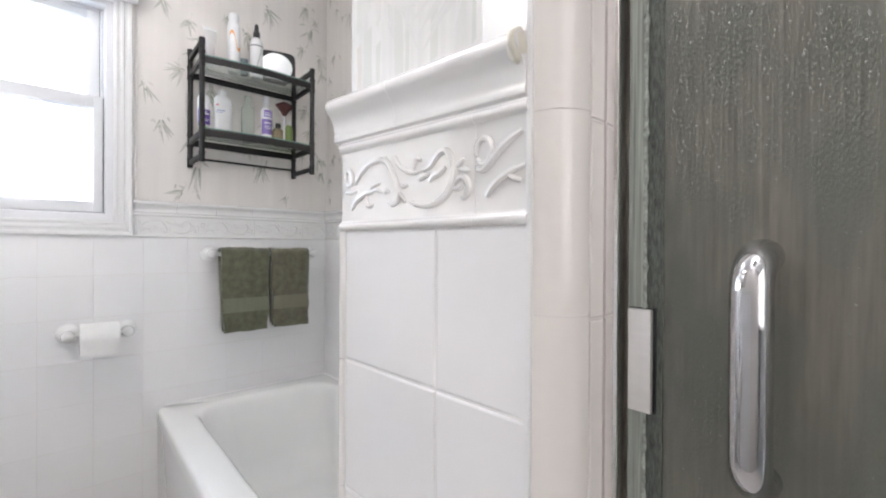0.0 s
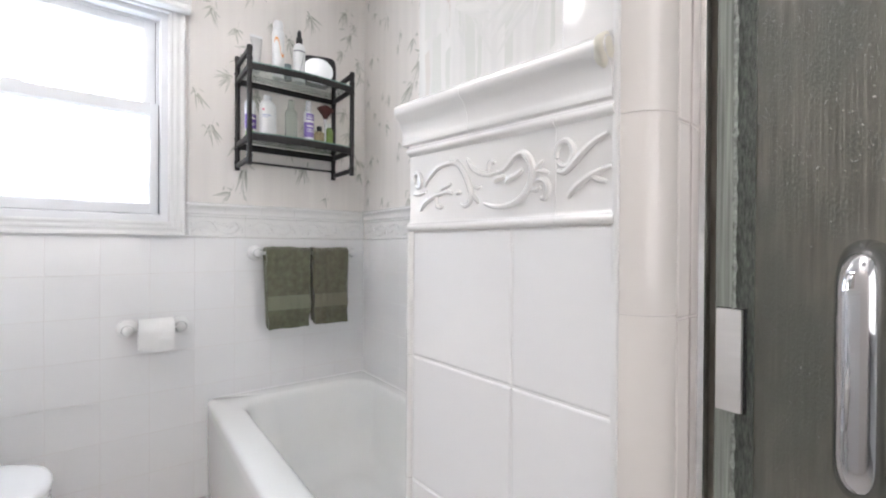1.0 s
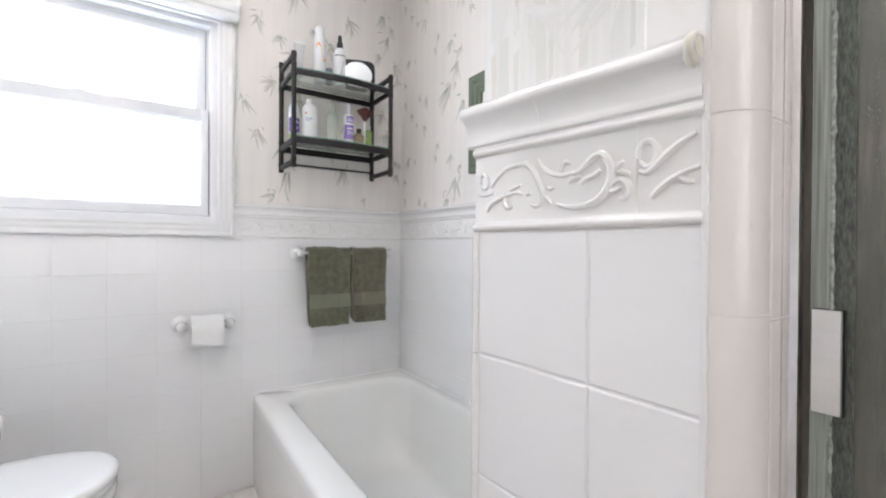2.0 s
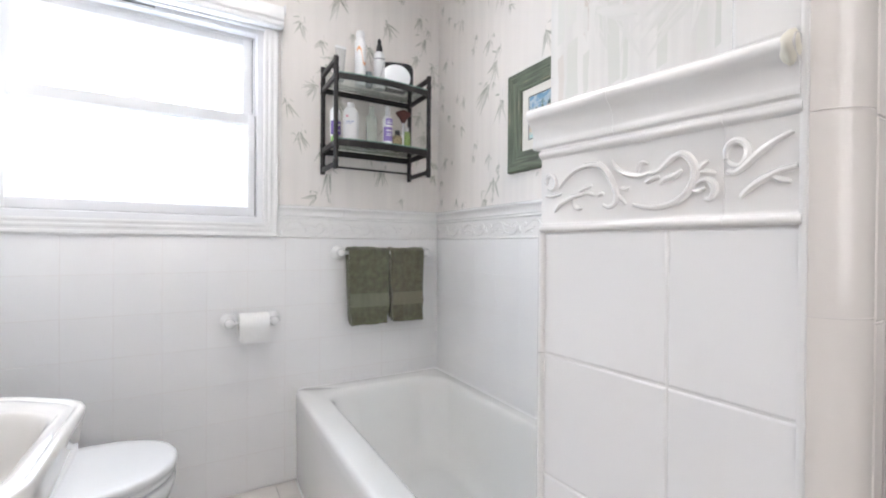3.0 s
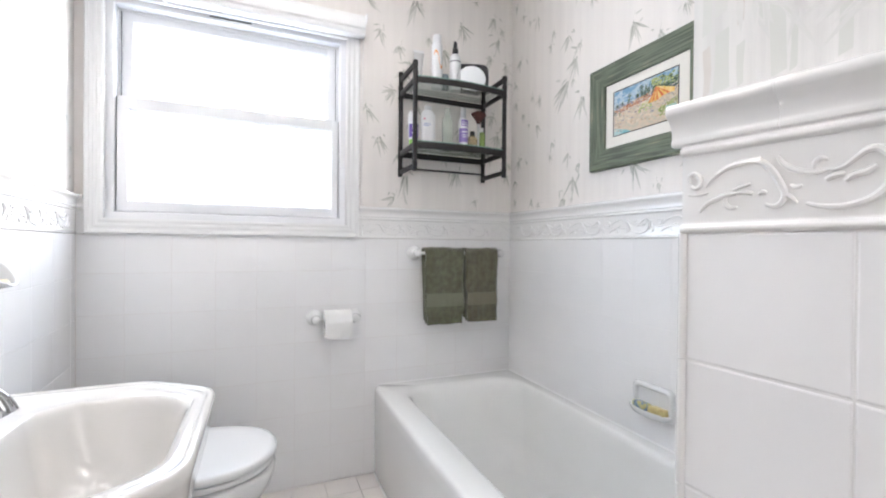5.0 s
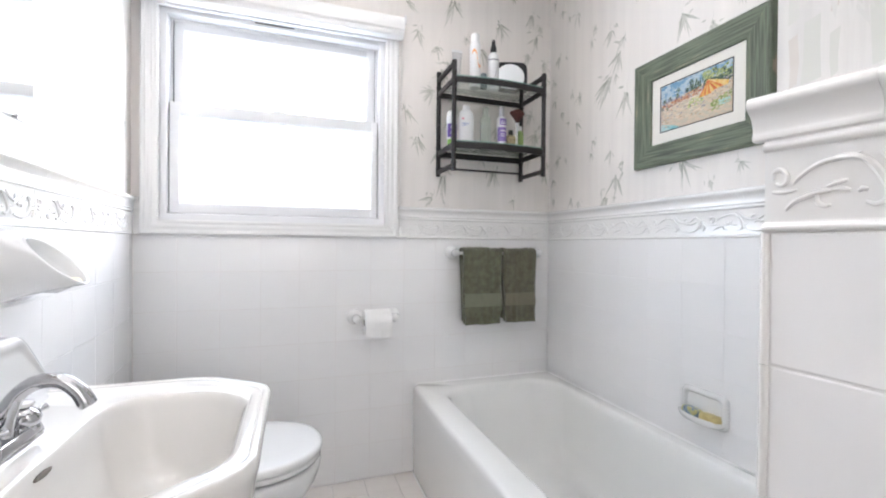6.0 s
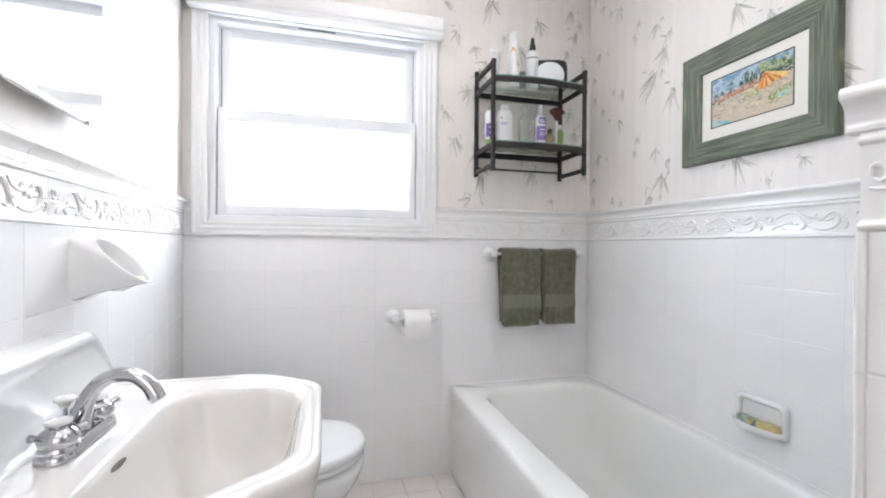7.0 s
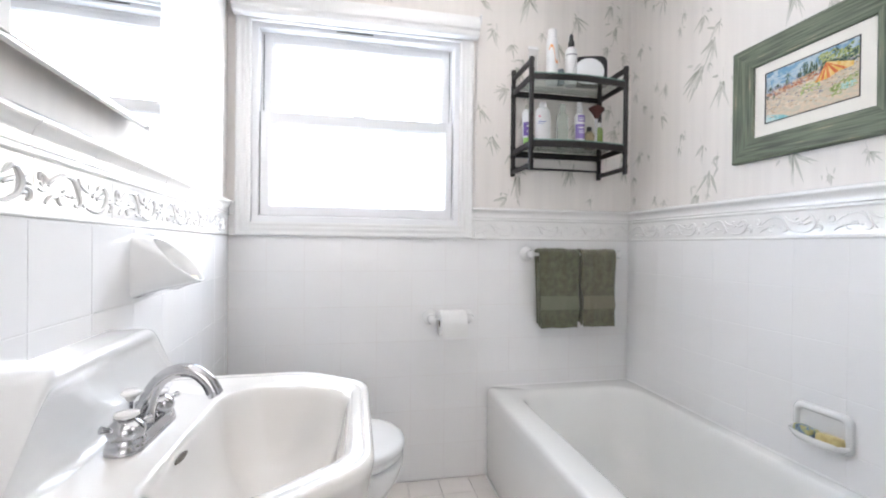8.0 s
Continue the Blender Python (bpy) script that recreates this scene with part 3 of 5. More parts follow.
def quarter(height, r=0.031, mat=None):
    arc = [(-0.734 - r * math.cos(a), -1.930 - r * math.sin(a)) for a in (radians(90 * i / 9) for i in range(10))]
    bm = prism(arc + [(-0.734, -1.9535), (-0.7425, -1.9535), (-0.7575, -1.9385), (-0.7575, -1.930)], "z", -height / 2, height / 2)
    bmesh.ops.recalc_face_normals(bm, faces=bm.faces)
    for f in bm.faces:
        f.smooth = True
    for e in bm.edges:
        e.smooth = len(e.link_faces) == 2 and e.calc_face_angle(0) < radians(30)
    me = bpy.data.meshes.new("corner_trim_tile")
    bm.to_mesh(me)
    bm.free()
    me.materials.append(mat or ALMOND)
    return me


qm = quarter(P - 0.0016)
jm = tile_mesh("jamb_tile", 0.0198, P - 0.0016, ALMOND)


def bullnose(height, half=0.0056, out=0.0125):
    """A half-round glazed edge strip standing along z, its belly towards -y."""
    arc = [(half * math.cos(a), -0.002 - (out - 0.002) * math.sin(a) ** 0.8) for a in (radians(180 * i / 14) for i in range(15))]
    bm = prism([(half, 0.0)] + arc + [(-half, 0.0)], "z", -height / 2, height / 2)
    bmesh.ops.recalc_face_normals(bm, faces=bm.faces)
    for f in bm.faces:
        f.smooth = True
    for e in bm.edges:
        e.smooth = len(e.link_faces) == 2 and e.calc_face_angle(0) < radians(40)
    me = bpy.data.meshes.new("edge_trim_tile")
    bm.to_mesh(me)
    bm.free()
    me.materials.append(RELIEF)
    return me


je = bullnose(P - 0.0008)
piece("grout", quarter(2.4, 0.0302, JOINT), wall_partition, pose(0, 0, 1.21))
part("grout", bx(-0.7341, -0.7325, -1.9592, -1.953, 0.01, 2.41), material("dark_brown_grout", (0.24, 0.205, 0.18), 0.8, var=0.2, scale=60), wall_partition, "dark aged joint beside the jamb tiles", smooth=False)
part("grout", bx(-0.7323, -0.7120, -1.9602, -1.953, 0.01, 2.41), JOINT, wall_partition, smooth=False)
for k in range(-2, 14):
    z = 1.0415 - P * 6 + P * (k + 0.5)
    if z > 0.0:
        piece("corner_trim_tile", qm, wall_partition, pose(0, 0, z))
        piece("jamb_tile", jm, wall_partition, pose(-0.7225, -1.9535, z - 0.004))
for k in range(7):
    piece("edge_trim_tile", je, wall_partition, PART @ pose(1.6622, 0, -P * (k + 0.5)))

# ---- shower door ----
door = tagged(new("door_1"), "steamed grey glass shower door with chrome handle", "shower door", kind="structure")
part("wall_channel", bx(-0.7115, -0.675, -1.9715, -1.9535, 0.0, 2.0, 0.0008), BRIGHTMETAL, door, "polished metal wall channel")
glass = part("glass_panel", bx(-0.700, -0.690, -2.735, -1.9765, 0.02, 2.0, 0.0015), STEAM, door, "steamed grey glass with water drops")
seal_bm = bmesh.new()
rings = []
for i in range(320):
    z = 0.02 + 1.98 * i / 319
    w = 0.0030 * noise.noise((0, 0, z * 60)) + 0.0018 * noise.noise((0, 3, z * 190))
    rings.append([(-0.7035, -1.9765, z), (-0.7035, -1.9875 + w * 0.6, z), (-0.7012, -1.989 + w * 0.6, z), (-0.7012, -1.9765, z)])
part("edge_seal", loft(rings, bm=seal_bm), SEAL, door, "clear greenish vinyl edge seal")
bead_line = [(-0.7024, -1.9885 + 0.0012 * noise.noise((2, 0, 0.02 + 0.00275 * i * 45)), 0.02 + 0.00275 * i) for i in range(720)]
bead_fat = [max(0.35, 1 + 0.9 * noise.noise((7, 0, z * 120)) + 0.5 * noise.noise((9, 0, z * 420))) for x, y, z in bead_line]
part("silicone_bead", tube(bead_line, 0.0015, 6, None, bead_fat), material("milky_grey_silicone", (0.34, 0.37, 0.34), 0.25, var=0.4, scale=200, bump=0.4, bump_scale=500), door, "lumpy milky silicone bead")
part("inner_seal", bx(-0.7011, -0.7003, -2.0012, -1.9890, 0.02, 2.0), material("dark_green_vinyl", (0.10, 0.112, 0.098), 0.4, var=0.55, scale=1.0, streak=(500, 700, 160), bump=0.6, bump_scale=2.0), door, "dark inner strip of the seal", smooth=False)
hinge = part("hinge", bx(-0.7085, -0.7038, -1.9955, -1.9785, 0.970, 1.0465, 0.001), CHANNEL, door, "pale satin metal hinge plate")
part("hinge_gasket", bx(-0.7037, -0.7014, -1.9968, -1.9780, 0.9694, 1.0472), BLACK, hinge)
bend = []
for i in range(9):
    a = radians(90 * i / 8)
    bend.append((-0.7035 - 0.0225 * math.sin(a), -2.0607, 1.0645 + 0.0225 * math.cos(a)))
path = [(-0.700, -2.0607, 1.087)] + bend + [(x, y, 0.947 + 1.087 - z) for x, y, z in reversed(bend)] + [(-0.700, -2.0607, 0.947)]
part("handle", tube(path, 0.0112, 18), CHROME, door, "tubular polished chrome pull handle")
drops = bmesh.new()
rnd = random.Random(4)
for i in range(4600):
    y, z = -1.990 - 0.17 * rnd.random() ** 1.5, 1.135 + 0.14 * rnd.random() ** 0.7
    if rnd.random() < 0.10:
        z = 0.93 + 0.22 * rnd.random()
    r = 0.00011 + 0.00048 * rnd.random() ** 4
    lathe([(r, 0), (r * 0.85, r * 0.45), (r * 0.4, r * 0.75)], 6, pose(-0.7001, y, z, 0, -90, 0) @ Matrix.Diagonal((1 + 1.6 * rnd.random() ** 2, 1, 1, 1)), False, True, drops)
tagged(part("water_drops", drops, WATER, door), "small water drops on the glass", kind="stuff")


# ---- bathtub ----
tub = thing("bathtub", "white enamelled bathtub set in a tiled alcove", "bathtub")
X0, X1, Y0, Y1 = -0.753, -0.0055, -1.652, -0.0055
shell = []
for inset, z, r in ((0.006, 0.0, 0.012), (0.004, 0.06, 0.012), (0.0, 0.36, 0.014), (0.0, 0.395, 0.016), (0.002, 0.407, 0.018), (0.007, 0.4155, 0.022), (0.016, 0.42, 0.026)):
    shell.append(rounded(X0 + inset, X1 - 0.0005, Y0, Y1 - 0.0005, r, z, 8))
for a, z, r in ((0.0, 0.4205, 0.135), (0.010, 0.418, 0.135), (0.018, 0.410, 0.135), (0.024, 0.396, 0.13), (0.032, 0.36, 0.13), (0.048, 0.26, 0.125), (0.066, 0.16, 0.12), (0.085, 0.10, 0.12), (0.115, 0.075, 0.11), (0.16, 0.066, 0.09)):
    shell.append(rounded(X0 + 0.096 + a, X1 - 0.042 - a * 0.75, Y0 + 0.10 + a * 1.4, Y1 - 0.075 - a * 1.6, r, z, 8))
part("basin", loft(shell, False, True), ENAMEL, tub, "glossy white enamel", angle=60)
part("drain", lathe([(0.03, 0), (0.03, 0.003), (0.02, 0.004), (0.018, 0.001)], 20, pose(-0.36, -1.25, 0.066)), CHROME, tub)
caulk = bmesh.new()
bx(-0.75, -0.004, -0.0115, -0.0035, 0.4195, 0.4235, 0.001, 1, bm=caulk)
bx(-0.0115, -0.0035, -1.65, -0.012, 0.4195, 0.4235, 0.001, 1, bm=caulk)
tagged(part("caulk_line", caulk, PAINT), "white caulk along the tub rim", "trim", kind="structure")


# ---- pedestal sink ----
def octagon(x0, x1, y0, y1, cf, cb, z, n=6, cw=None, round_off=0.40):
    """A sink outline with cut front corners, softened."""
    cw = cw or cf
    raw = [(x0 + cb, y1), (x1 - cf, y1), (x1, y1 - cw), (x1, y0 + cw), (x1 - cf, y0), (x0 + cb, y0), (x0, y0 + cb), (x0, y1 - cb)]
    pts = []
    for i, p in enumerate(raw):
        q, s = Vector(raw[i - 1]), Vector(raw[(i + 1) % 8])
        p = Vector(p)
        soft = min((p - q).length, (s - p).length) * round_off
        a, b = p + (q - p).normalized() * soft, p + (s - p).normalized() * soft
        for k in range(n + 1):
            t = k / n
            pts.append((1 - t) ** 2 * a + 2 * t * (1 - t) * p + t * t * b)
    return [(p.x, p.y, z) for p in pts]


sink = thing("pedestal_sink", "white porcelain pedestal sink with arched backsplash", "sink")
SY0, SY1, SX0, SX1 = -1.468, -0.893, LEFT + 0.03, -1.341
rings = []
for d, z in ((0.105, 0.595), (0.085, 0.61), (0.052, 0.632), (0.026, 0.660), (0.012, 0.695), (0.006, 0.735), (0.003, 0.757), (0.0008, 0.766), (0.0, 0.773), (0.0008, 0.780), (0.0035, 0.7845), (0.008, 0.786), (0.012, 0.7855), (0.0145, 0.7835), (0.0165, 0.7825), (0.019, 0.7840), (0.024, 0.7845), (0.032, 0.7840), (0.036, 0.7815)):
    rings.append(octagon(SX0 + d * 0.1, SX1 - d, SY0 + d, SY1 - d, 0.13, 0.02, z, 6, 0.098, 0.26))
for d, z in ((0.0, 0.780), (0.003, 0.7795), (0.006, 0.778), (0.009, 0.775), (0.012, 0.7705), (0.015, 0.764), (0.018, 0.755), (0.022, 0.740), (0.028, 0.719), (0.036, 0.697), (0.046, 0.675), (0.059, 0.655), (0.074, 0.640), (0.092, 0.6295), (0.108, 0.6245), (0.124, 0.622)):
    rings.append(octagon(-1.644 + d * 0.8, -1.376 - d * 0.75, SY0 + 0.040 + d, SY1 - 0.090 - d, 0.070 * (1 - d * 2), 0.044 * (1 - d * 2), z))
part("basin", loft(rings), BISCUIT, sink, "glossy off-white basin", angle=50)
BS = [(-1.87, 0.0), (-1.87, 1.0), (-1.778, 1.0), (-1.770, 0.99), (-1.765, 0.95), (-1.764, 0.90), (-1.7655, 0.85), (-1.769, 0.81), (-1.7695, 0.74), (-1.769, 0.45), (-1.767, 0.24), (-1.762, 0.10), (-1.752, 0.03), (-1.740, 0.0)]
rings = []
for y, h in ((-0.897, 0.18), (-0.92, 0.365), (-0.96, 0.68), (-0.988, 0.90), (-0.997, 0.955), (-1.008, 0.985), (-1.022, 1.0), (-1.165, 1.0), (-1.310, 1.0), (-1.322, 0.985), (-1.332, 0.955), (-1.340, 0.90), (-1.366, 0.66), (-1.40, 0.34), (-1.418, 0.17)):
    rings.append([(x + (0.04 * (-1.16 - y) if f < 1 or x > -1.8 else 0.0), y, 0.779 + 0.141 * f * h) for x, f in BS])
part("backsplash", loft(rings), PORCELAIN, sink, angle=55)
# Dark disc painted in place of the overflow's shaded hollow; no hole is cut.
part("overflow", lathe([(0.019, -0.003), (0.0185, 0.001), (0.016, 0.0014)], 20, pose(-1.6285, -1.256, 0.764, 0, 62, 0) @ Matrix.Diagonal((0.22, 1.1, 1, 1))), material("dark_overflow_slot", (0.13, 0.11, 0.09), 0.6, var=0.3, scale=60), sink, "dark oval overflow slot")
part("drain", lathe([(0.024, 0), (0.024, 0.003), (0.017, 0.004), (0.015, 0.0)], 20, pose(-1.50, -1.215, 0.6215)), CHROME, sink)
part("pedestal", loft([rounded(-1.78 - a, -1.52 + a, -1.265 - a, -1.065 + a, 0.06 + a, z, 6) for a, z in ((0.05, 0.0), (0.05, 0.03), (0.03, 0.06), (0.01, 0.12), (0.0, 0.3), (0.005, 0.5), (0.03, 0.598))]), PORCELAIN, sink)

faucet = thing("faucet", "polished chrome two-handle centerset faucet with porcelain buttons", "faucet")
FY, FX, FZ = -1.201, -1.705, 0.7815
plate = [(FX + x, FY + y, 0) for x, y, _ in rounded(-0.026, 0.026, -0.082, 0.082, 0.0255, 0, 8)]
base_rings = []
for s, dz in ((1.0, 0.0), (1.0, 0.004), (0.97, 0.009), (0.86, 0.0125), (0.80, 0.016), (0.74, 0.018)):
    base_rings.append([(FX + (x - FX) * s, FY + (y - FY) * (1 - (1 - s) * 0.35), FZ + dz) for x, y, _ in plate])
part("base_plate", loft(base_rings), CHROME, faucet, angle=50)
spout_line = spline([(FX - 0.002, FY, FZ + 0.012), (FX + 0.004, FY, FZ + 0.045), (FX + 0.019, FY, FZ + 0.080), (FX + 0.044, FY, FZ + 0.0985), (FX + 0.073, FY, FZ + 0.0985), (FX + 0.095, FY, FZ + 0.081), (FX + 0.105, FY, FZ + 0.064)], 6)
tap = [1.35 - 0.45 * min(1, i / 12) + 0.12 * max(0, (i - 26) / 10) for i in range(len(spout_line))]
spout = part("spout", tube(spout_line, 0.0125, 18, None, tap), CHROME, faucet)
part("aerator", lathe([(0.0115, 0), (0.0125, 0.002), (0.0125, 0.010)], 20, pose(FX + 0.1085, FY, FZ + 0.0565, 0, -28, 0)), CHROME, spout)
for s in (-1, 1):
    y = FY + s * 0.052
    h = part("handle", lathe([(0.024, 0.010), (0.0245, 0.016), (0.022, 0.022), (0.0235, 0.026), (0.0245, 0.034), (0.021, 0.044), (0.014, 0.050), (0.011, 0.053), (0.0125, 0.055)], 24, pose(FX, y, FZ) @ Matrix.Diagonal((1.05, 1.05, 0.88, 1))), CHROME, faucet)
    part("button", lathe([(0.0125, 0.0552), (0.0145, 0.058), (0.0140, 0.062), (0.009, 0.0645), (0.003, 0.065)], 20, pose(FX, y, FZ) @ Matrix.Diagonal((1.15, 1.15, 0.88, 1))), PORCELAIN, h, "white porcelain handle button")
    for k in range(4):
        a = radians(45 + 90 * k)
        p0 = (FX + 0.018 * math.cos(a), y + 0.018 * math.sin(a), FZ + 0.034)
        p1 = (FX + 0.033 * math.cos(a), y + 0.033 * math.sin(a), FZ + 0.039)
        part("lever_tip", tube([p0, ((p0[0] + p1[0]) / 2, (p0[1] + p1[1]) / 2, FZ + 0.0365), p1, (p1[0] + 0.002 * math.cos(a), p1[1] + 0.002 * math.sin(a), FZ + 0.0395)], 0.006, 10, None, [0.7, 0.65, 1.0, 0.4]), CHROME, h)
part("lift_rod", tube([(FX - 0.018, FY, FZ + 0.01), (FX - 0.018, FY, FZ + 0.060)], 0.0034, 8), CHROME, faucet)
part("lift_knob", lathe([(0.005, 0.055), (0.008, 0.061), (0.0135, 0.065), (0.0145, 0.069), (0.011, 0.073), (0.003, 0.074)], 18, pose(FX - 0.018, FY, FZ)), PORCELAIN, faucet, "white porcelain lift knob")


# ---- toilet ----
toilet = thing("toilet", "white porcelain toilet with closed lid", "toilet")


def egg(cx, cy, a_front, a_back, b, z, n=40):
    out = []
    for i in range(n):
        t = 2 * math.pi * i / n
        c, s = math.cos(t), math.sin(t)
        a = a_front if c > 0 else a_back
        out.append((cx + a * math.copysign(abs(c) ** 0.92, c), cy + b * math.copysign(abs(s) ** 0.92, s), z))
    return out


TX, TY = -1.43, -0.535
part("bowl", loft([egg(TX - d * 0.6, TY, 0.222 - d, 0.25 - d * 0.3, 0.188 - d * 0.8, z) for d, z in ((0.10, 0.0), (0.095, 0.03), (0.11, 0.08), (0.10, 0.16), (0.062, 0.24), (0.026, 0.30), (0.008, 0.345), (0.002, 0.375), (0.0, 0.394), (0.004, 0.402), (0.012, 0.405))]), PORCELAIN, toilet, angle=50)
part("seat", loft([egg(TX, TY, 0.222 - d, 0.22 - d, 0.189 - d, z) for d, z in ((0.010, 0.4120), (0.003, 0.4135), (0.0, 0.419), (0.002, 0.4285), (0.008, 0.4315))]), PORCELAIN, toilet, angle=50)
part("lid", loft([egg(TX, TY, 0.226 - d, 0.22 - d, 0.191 - d, z) for d, z in ((0.008, 0.4325), (0.002, 0.434), (0.0, 0.441), (0.002, 0.450), (0.008, 0.4555), (0.02, 0.458), (0.06, 0.460), (0.14, 0.461))]), PORCELAIN, toilet, angle=50)
part("tank", loft([rounded(-1.866 + d, -1.68 - d, TY - 0.21 + d, TY + 0.21 - d, 0.05, z, 6) for d, z in ((0.03, 0.30), (0.012, 0.36), (0.0, 0.42), (0.0, 0.535), (0.003, 0.541))]), PORCELAIN, toilet)
part("tank_lid", loft([rounded(-1.868 + d, -1.672 - d, TY - 0.216 + d, TY + 0.216 - d, 0.05, z, 6) for d, z in ((0.004, 0.543), (0.0, 0.547), (0.0, 0.56), (0.006, 0.567), (0.02, 0.57))]), PORCELAIN, toilet)
part("shank", bx(-1.74, -1.62, TY - 0.12, TY + 0.12, 0.05, 0.40, 0.03, 3), PORCELAIN, toilet)
part("seat_hinge", bx(-1.676, -1.642, TY - 0.09, TY + 0.09, 0.4055, 0.455, 0.008, 3), PORCELAIN, toilet)


# ---- porcelain cup holder ----
cup = thing("cup_holder", "white porcelain flared wall cup holder on a square tile base", "cup holder")
CY = -0.868


def soft_square(a, half):
    return half * math.copysign(abs(a) ** 0.22, a)


NR = 48
ring0 = [(-1.857 + (0.0576 * 0.055) * math.cos(a), CY + soft_square(math.cos(a), 0.074), 1.043 + soft_square(math.sin(a), 0.080)) for a in (2 * math.pi * i / NR for i in range(NR))]


def mouth(s, drop=0.0):
    """The slanted opening, from the top of the cone down to its tip."""
    c = Vector((-1.776, CY, 1.053))
    u = Vector((-0.052, 0, 0.052))
    nrm = Vector((0.7, 0, 0.7))
    out = []
    for i in range(NR):
        a = 2 * math.pi * i / NR
        p = c + s * (u * math.sin(a)) + Vector((0, s * 0.060 * math.cos(a), 0)) - nrm * drop
        out.append(tuple(p))
    return out


m1 = mouth(1.0)
rings = [ring0]
for k, e in ((0.04, 0.985), (0.12, 0.955), (0.25, 0.93), (0.4, 0.925), (0.55, 0.935), (0.7, 0.955), (0.85, 0.98), (0.95, 0.997), (1.0, 1.0)):
    r = []
    for p, q in zip(ring0, m1):
        v = Vector(p).lerp(Vector(q), k)
        mid = Vector((v.x, CY, 1.045))
        r.append(tuple(mid + (v - mid) * e))
    rings.append(r)
rings += [mouth(0.98, -0.002), mouth(0.93, -0.002), mouth(0.89, 0.001), mouth(0.82, 0.02), mouth(0.68, 0.05), mouth(0.4, 0.07)]
part("holder", loft(rings), PORCELAIN, cup, angle=60)
base = [[(x + dx, CY + (y - CY) * g, 1.043 + (z - 1.043) * g) for x, y, z in ring0] for dx, g in ((-0.009, 1.006), (0.0006, 1.006), (0.0022, 0.985))]
part("base_tile", loft(base), PORCELAIN, cup, angle=60)
bar = thing("soap_sliver", "pale yellow soap sliver in the cup holder", "soap")
part("soap", loft([egg(-1.759, CY + 0.004, 0.022, 0.022, 0.028, z, 20) for z in (1.003, 1.008)] + [egg(-1.759, CY + 0.004, 0.018, 0.018, 0.023, 1.014, 20)]),
     material("pale_yellow_soap", (0.80, 0.70, 0.48), 0.5, var=0.15, scale=30), bar)

# ---- mirror cabinet ----
cabinet = thing("mirror_cabinet", "white medicine cabinet with mirrored front", "cabinet")
part("body", bx(-0.868, -0.004, 0.0145, 0.045, 1.372, 2.05, 0.003), PAINT, cabinet)
mdoor = part("door", bx(-0.872, 0.0, 0.0015, 0.014, 1.343, 2.052, 0.002), CHANNEL, cabinet)
part("mirror", bx(-0.480, -0.0005, -0.0015, 0.0012, 1.349, 2.046, 0.0008), MIRROR, mdoor, "silvered mirror glass", smooth=False)
part("side_panel", bx(-0.868, -0.482, -0.004, 0.0012, 1.347, 2.048, 0.0015), material("beige_painted_wood", (0.56, 0.52, 0.47), 0.5, var=0.06, streak=(30, 30, 3), scale=1.0), cabinet, "beige painted side panel")
part("mirror_clip", bx(-0.073, -0.048, -0.006, 0.0045, 1.338, 1.346, 0.001), CHROME, mdoor)
cabinet.matrix_basis = pose(-1.812, -0.882, -0.007, rz=93.3)


# ---- wall fittings ----
def porcelain_post(x, z, out, parent, big=0.034):
    """A turned post that stands out of the north wall."""
    prof = [(big, 0.0), (big, 0.004), (big * 0.93, 0.008), (big * 0.62, 0.013), (big * 0.42, 0.020), (big * 0.36, 0.030), (big * 0.40, out - 0.034), (big * 0.56, out - 0.022), (big * 0.60, out - 0.010), (big * 0.50, out + 0.002), (big * 0.25, out + 0.008), (0.001, out + 0.009)]
    return part("post", lathe(prof, 24, pose(x, -0.0042, z, 90, 0, 0)), PORCELAIN, parent)


holder = thing("toilet_paper_holder", "white porcelain toilet paper holder on the tiled wall", "paper holder")
porcelain_post(-1.032, 0.760, 0.078, holder, 0.035)
porcelain_post(-0.856, 0.760, 0.078, holder, 0.035)
part("spindle", tube([(-1.034, -0.078, 0.760), (-0.848, -0.078, 0.760)], 0.0052, 12), PORCELAIN, holder)
roll = thing("toilet_paper_roll", "white toilet paper roll on its holder", "toilet paper")
rp = [(0.019, 0.0), (0.055, 0.0), (0.057, 0.002), (0.057, 0.114), (0.055, 0.116), (0.019, 0.116)]
part("paper", lathe(rp, 40, pose(-1.000, -0.088, 0.746, 0, 90, 0), False, False), TISSUE, roll)
part("core", lathe([(0.0188, 0.001), (0.0188, 0.115), (0.0175, 0.115), (0.0175, 0.001), (0.0188, 0.001)], 28, pose(-1.000, -0.088, 0.746, 0, 90, 0), False, False), CARD, roll, "cardboard core, darkened for the shade in its hole")
flap = [(-0.088 - 0.0575 * math.cos(radians(a)), 0.746 + 0.0575 * math.sin(radians(a))) for a in range(40, -8, -8)] + [(-0.1458, 0.728), (-0.1455, 0.712), (-0.1448, 0.690)]
part("loose_sheet", loft([[(x, y, z) for y, z in flap + [(y + 0.0007, z) for y, z in reversed(flap)]] for x in (-0.9995, -0.8845)]), TISSUE, roll)

towel_bar = thing("towel_bar", "white porcelain towel bar on the tiled wall", "towel bar")
porcelain_post(-0.558, 1.056, 0.072, towel_bar, 0.034)
porcelain_post(-0.100, 1.056, 0.072, towel_bar, 0.034)
part("bar", tube([(-0.556, -0.071, 1.056), (-0.102, -0.071, 1.056)], 0.0085, 14), PORCELAIN, towel_bar)


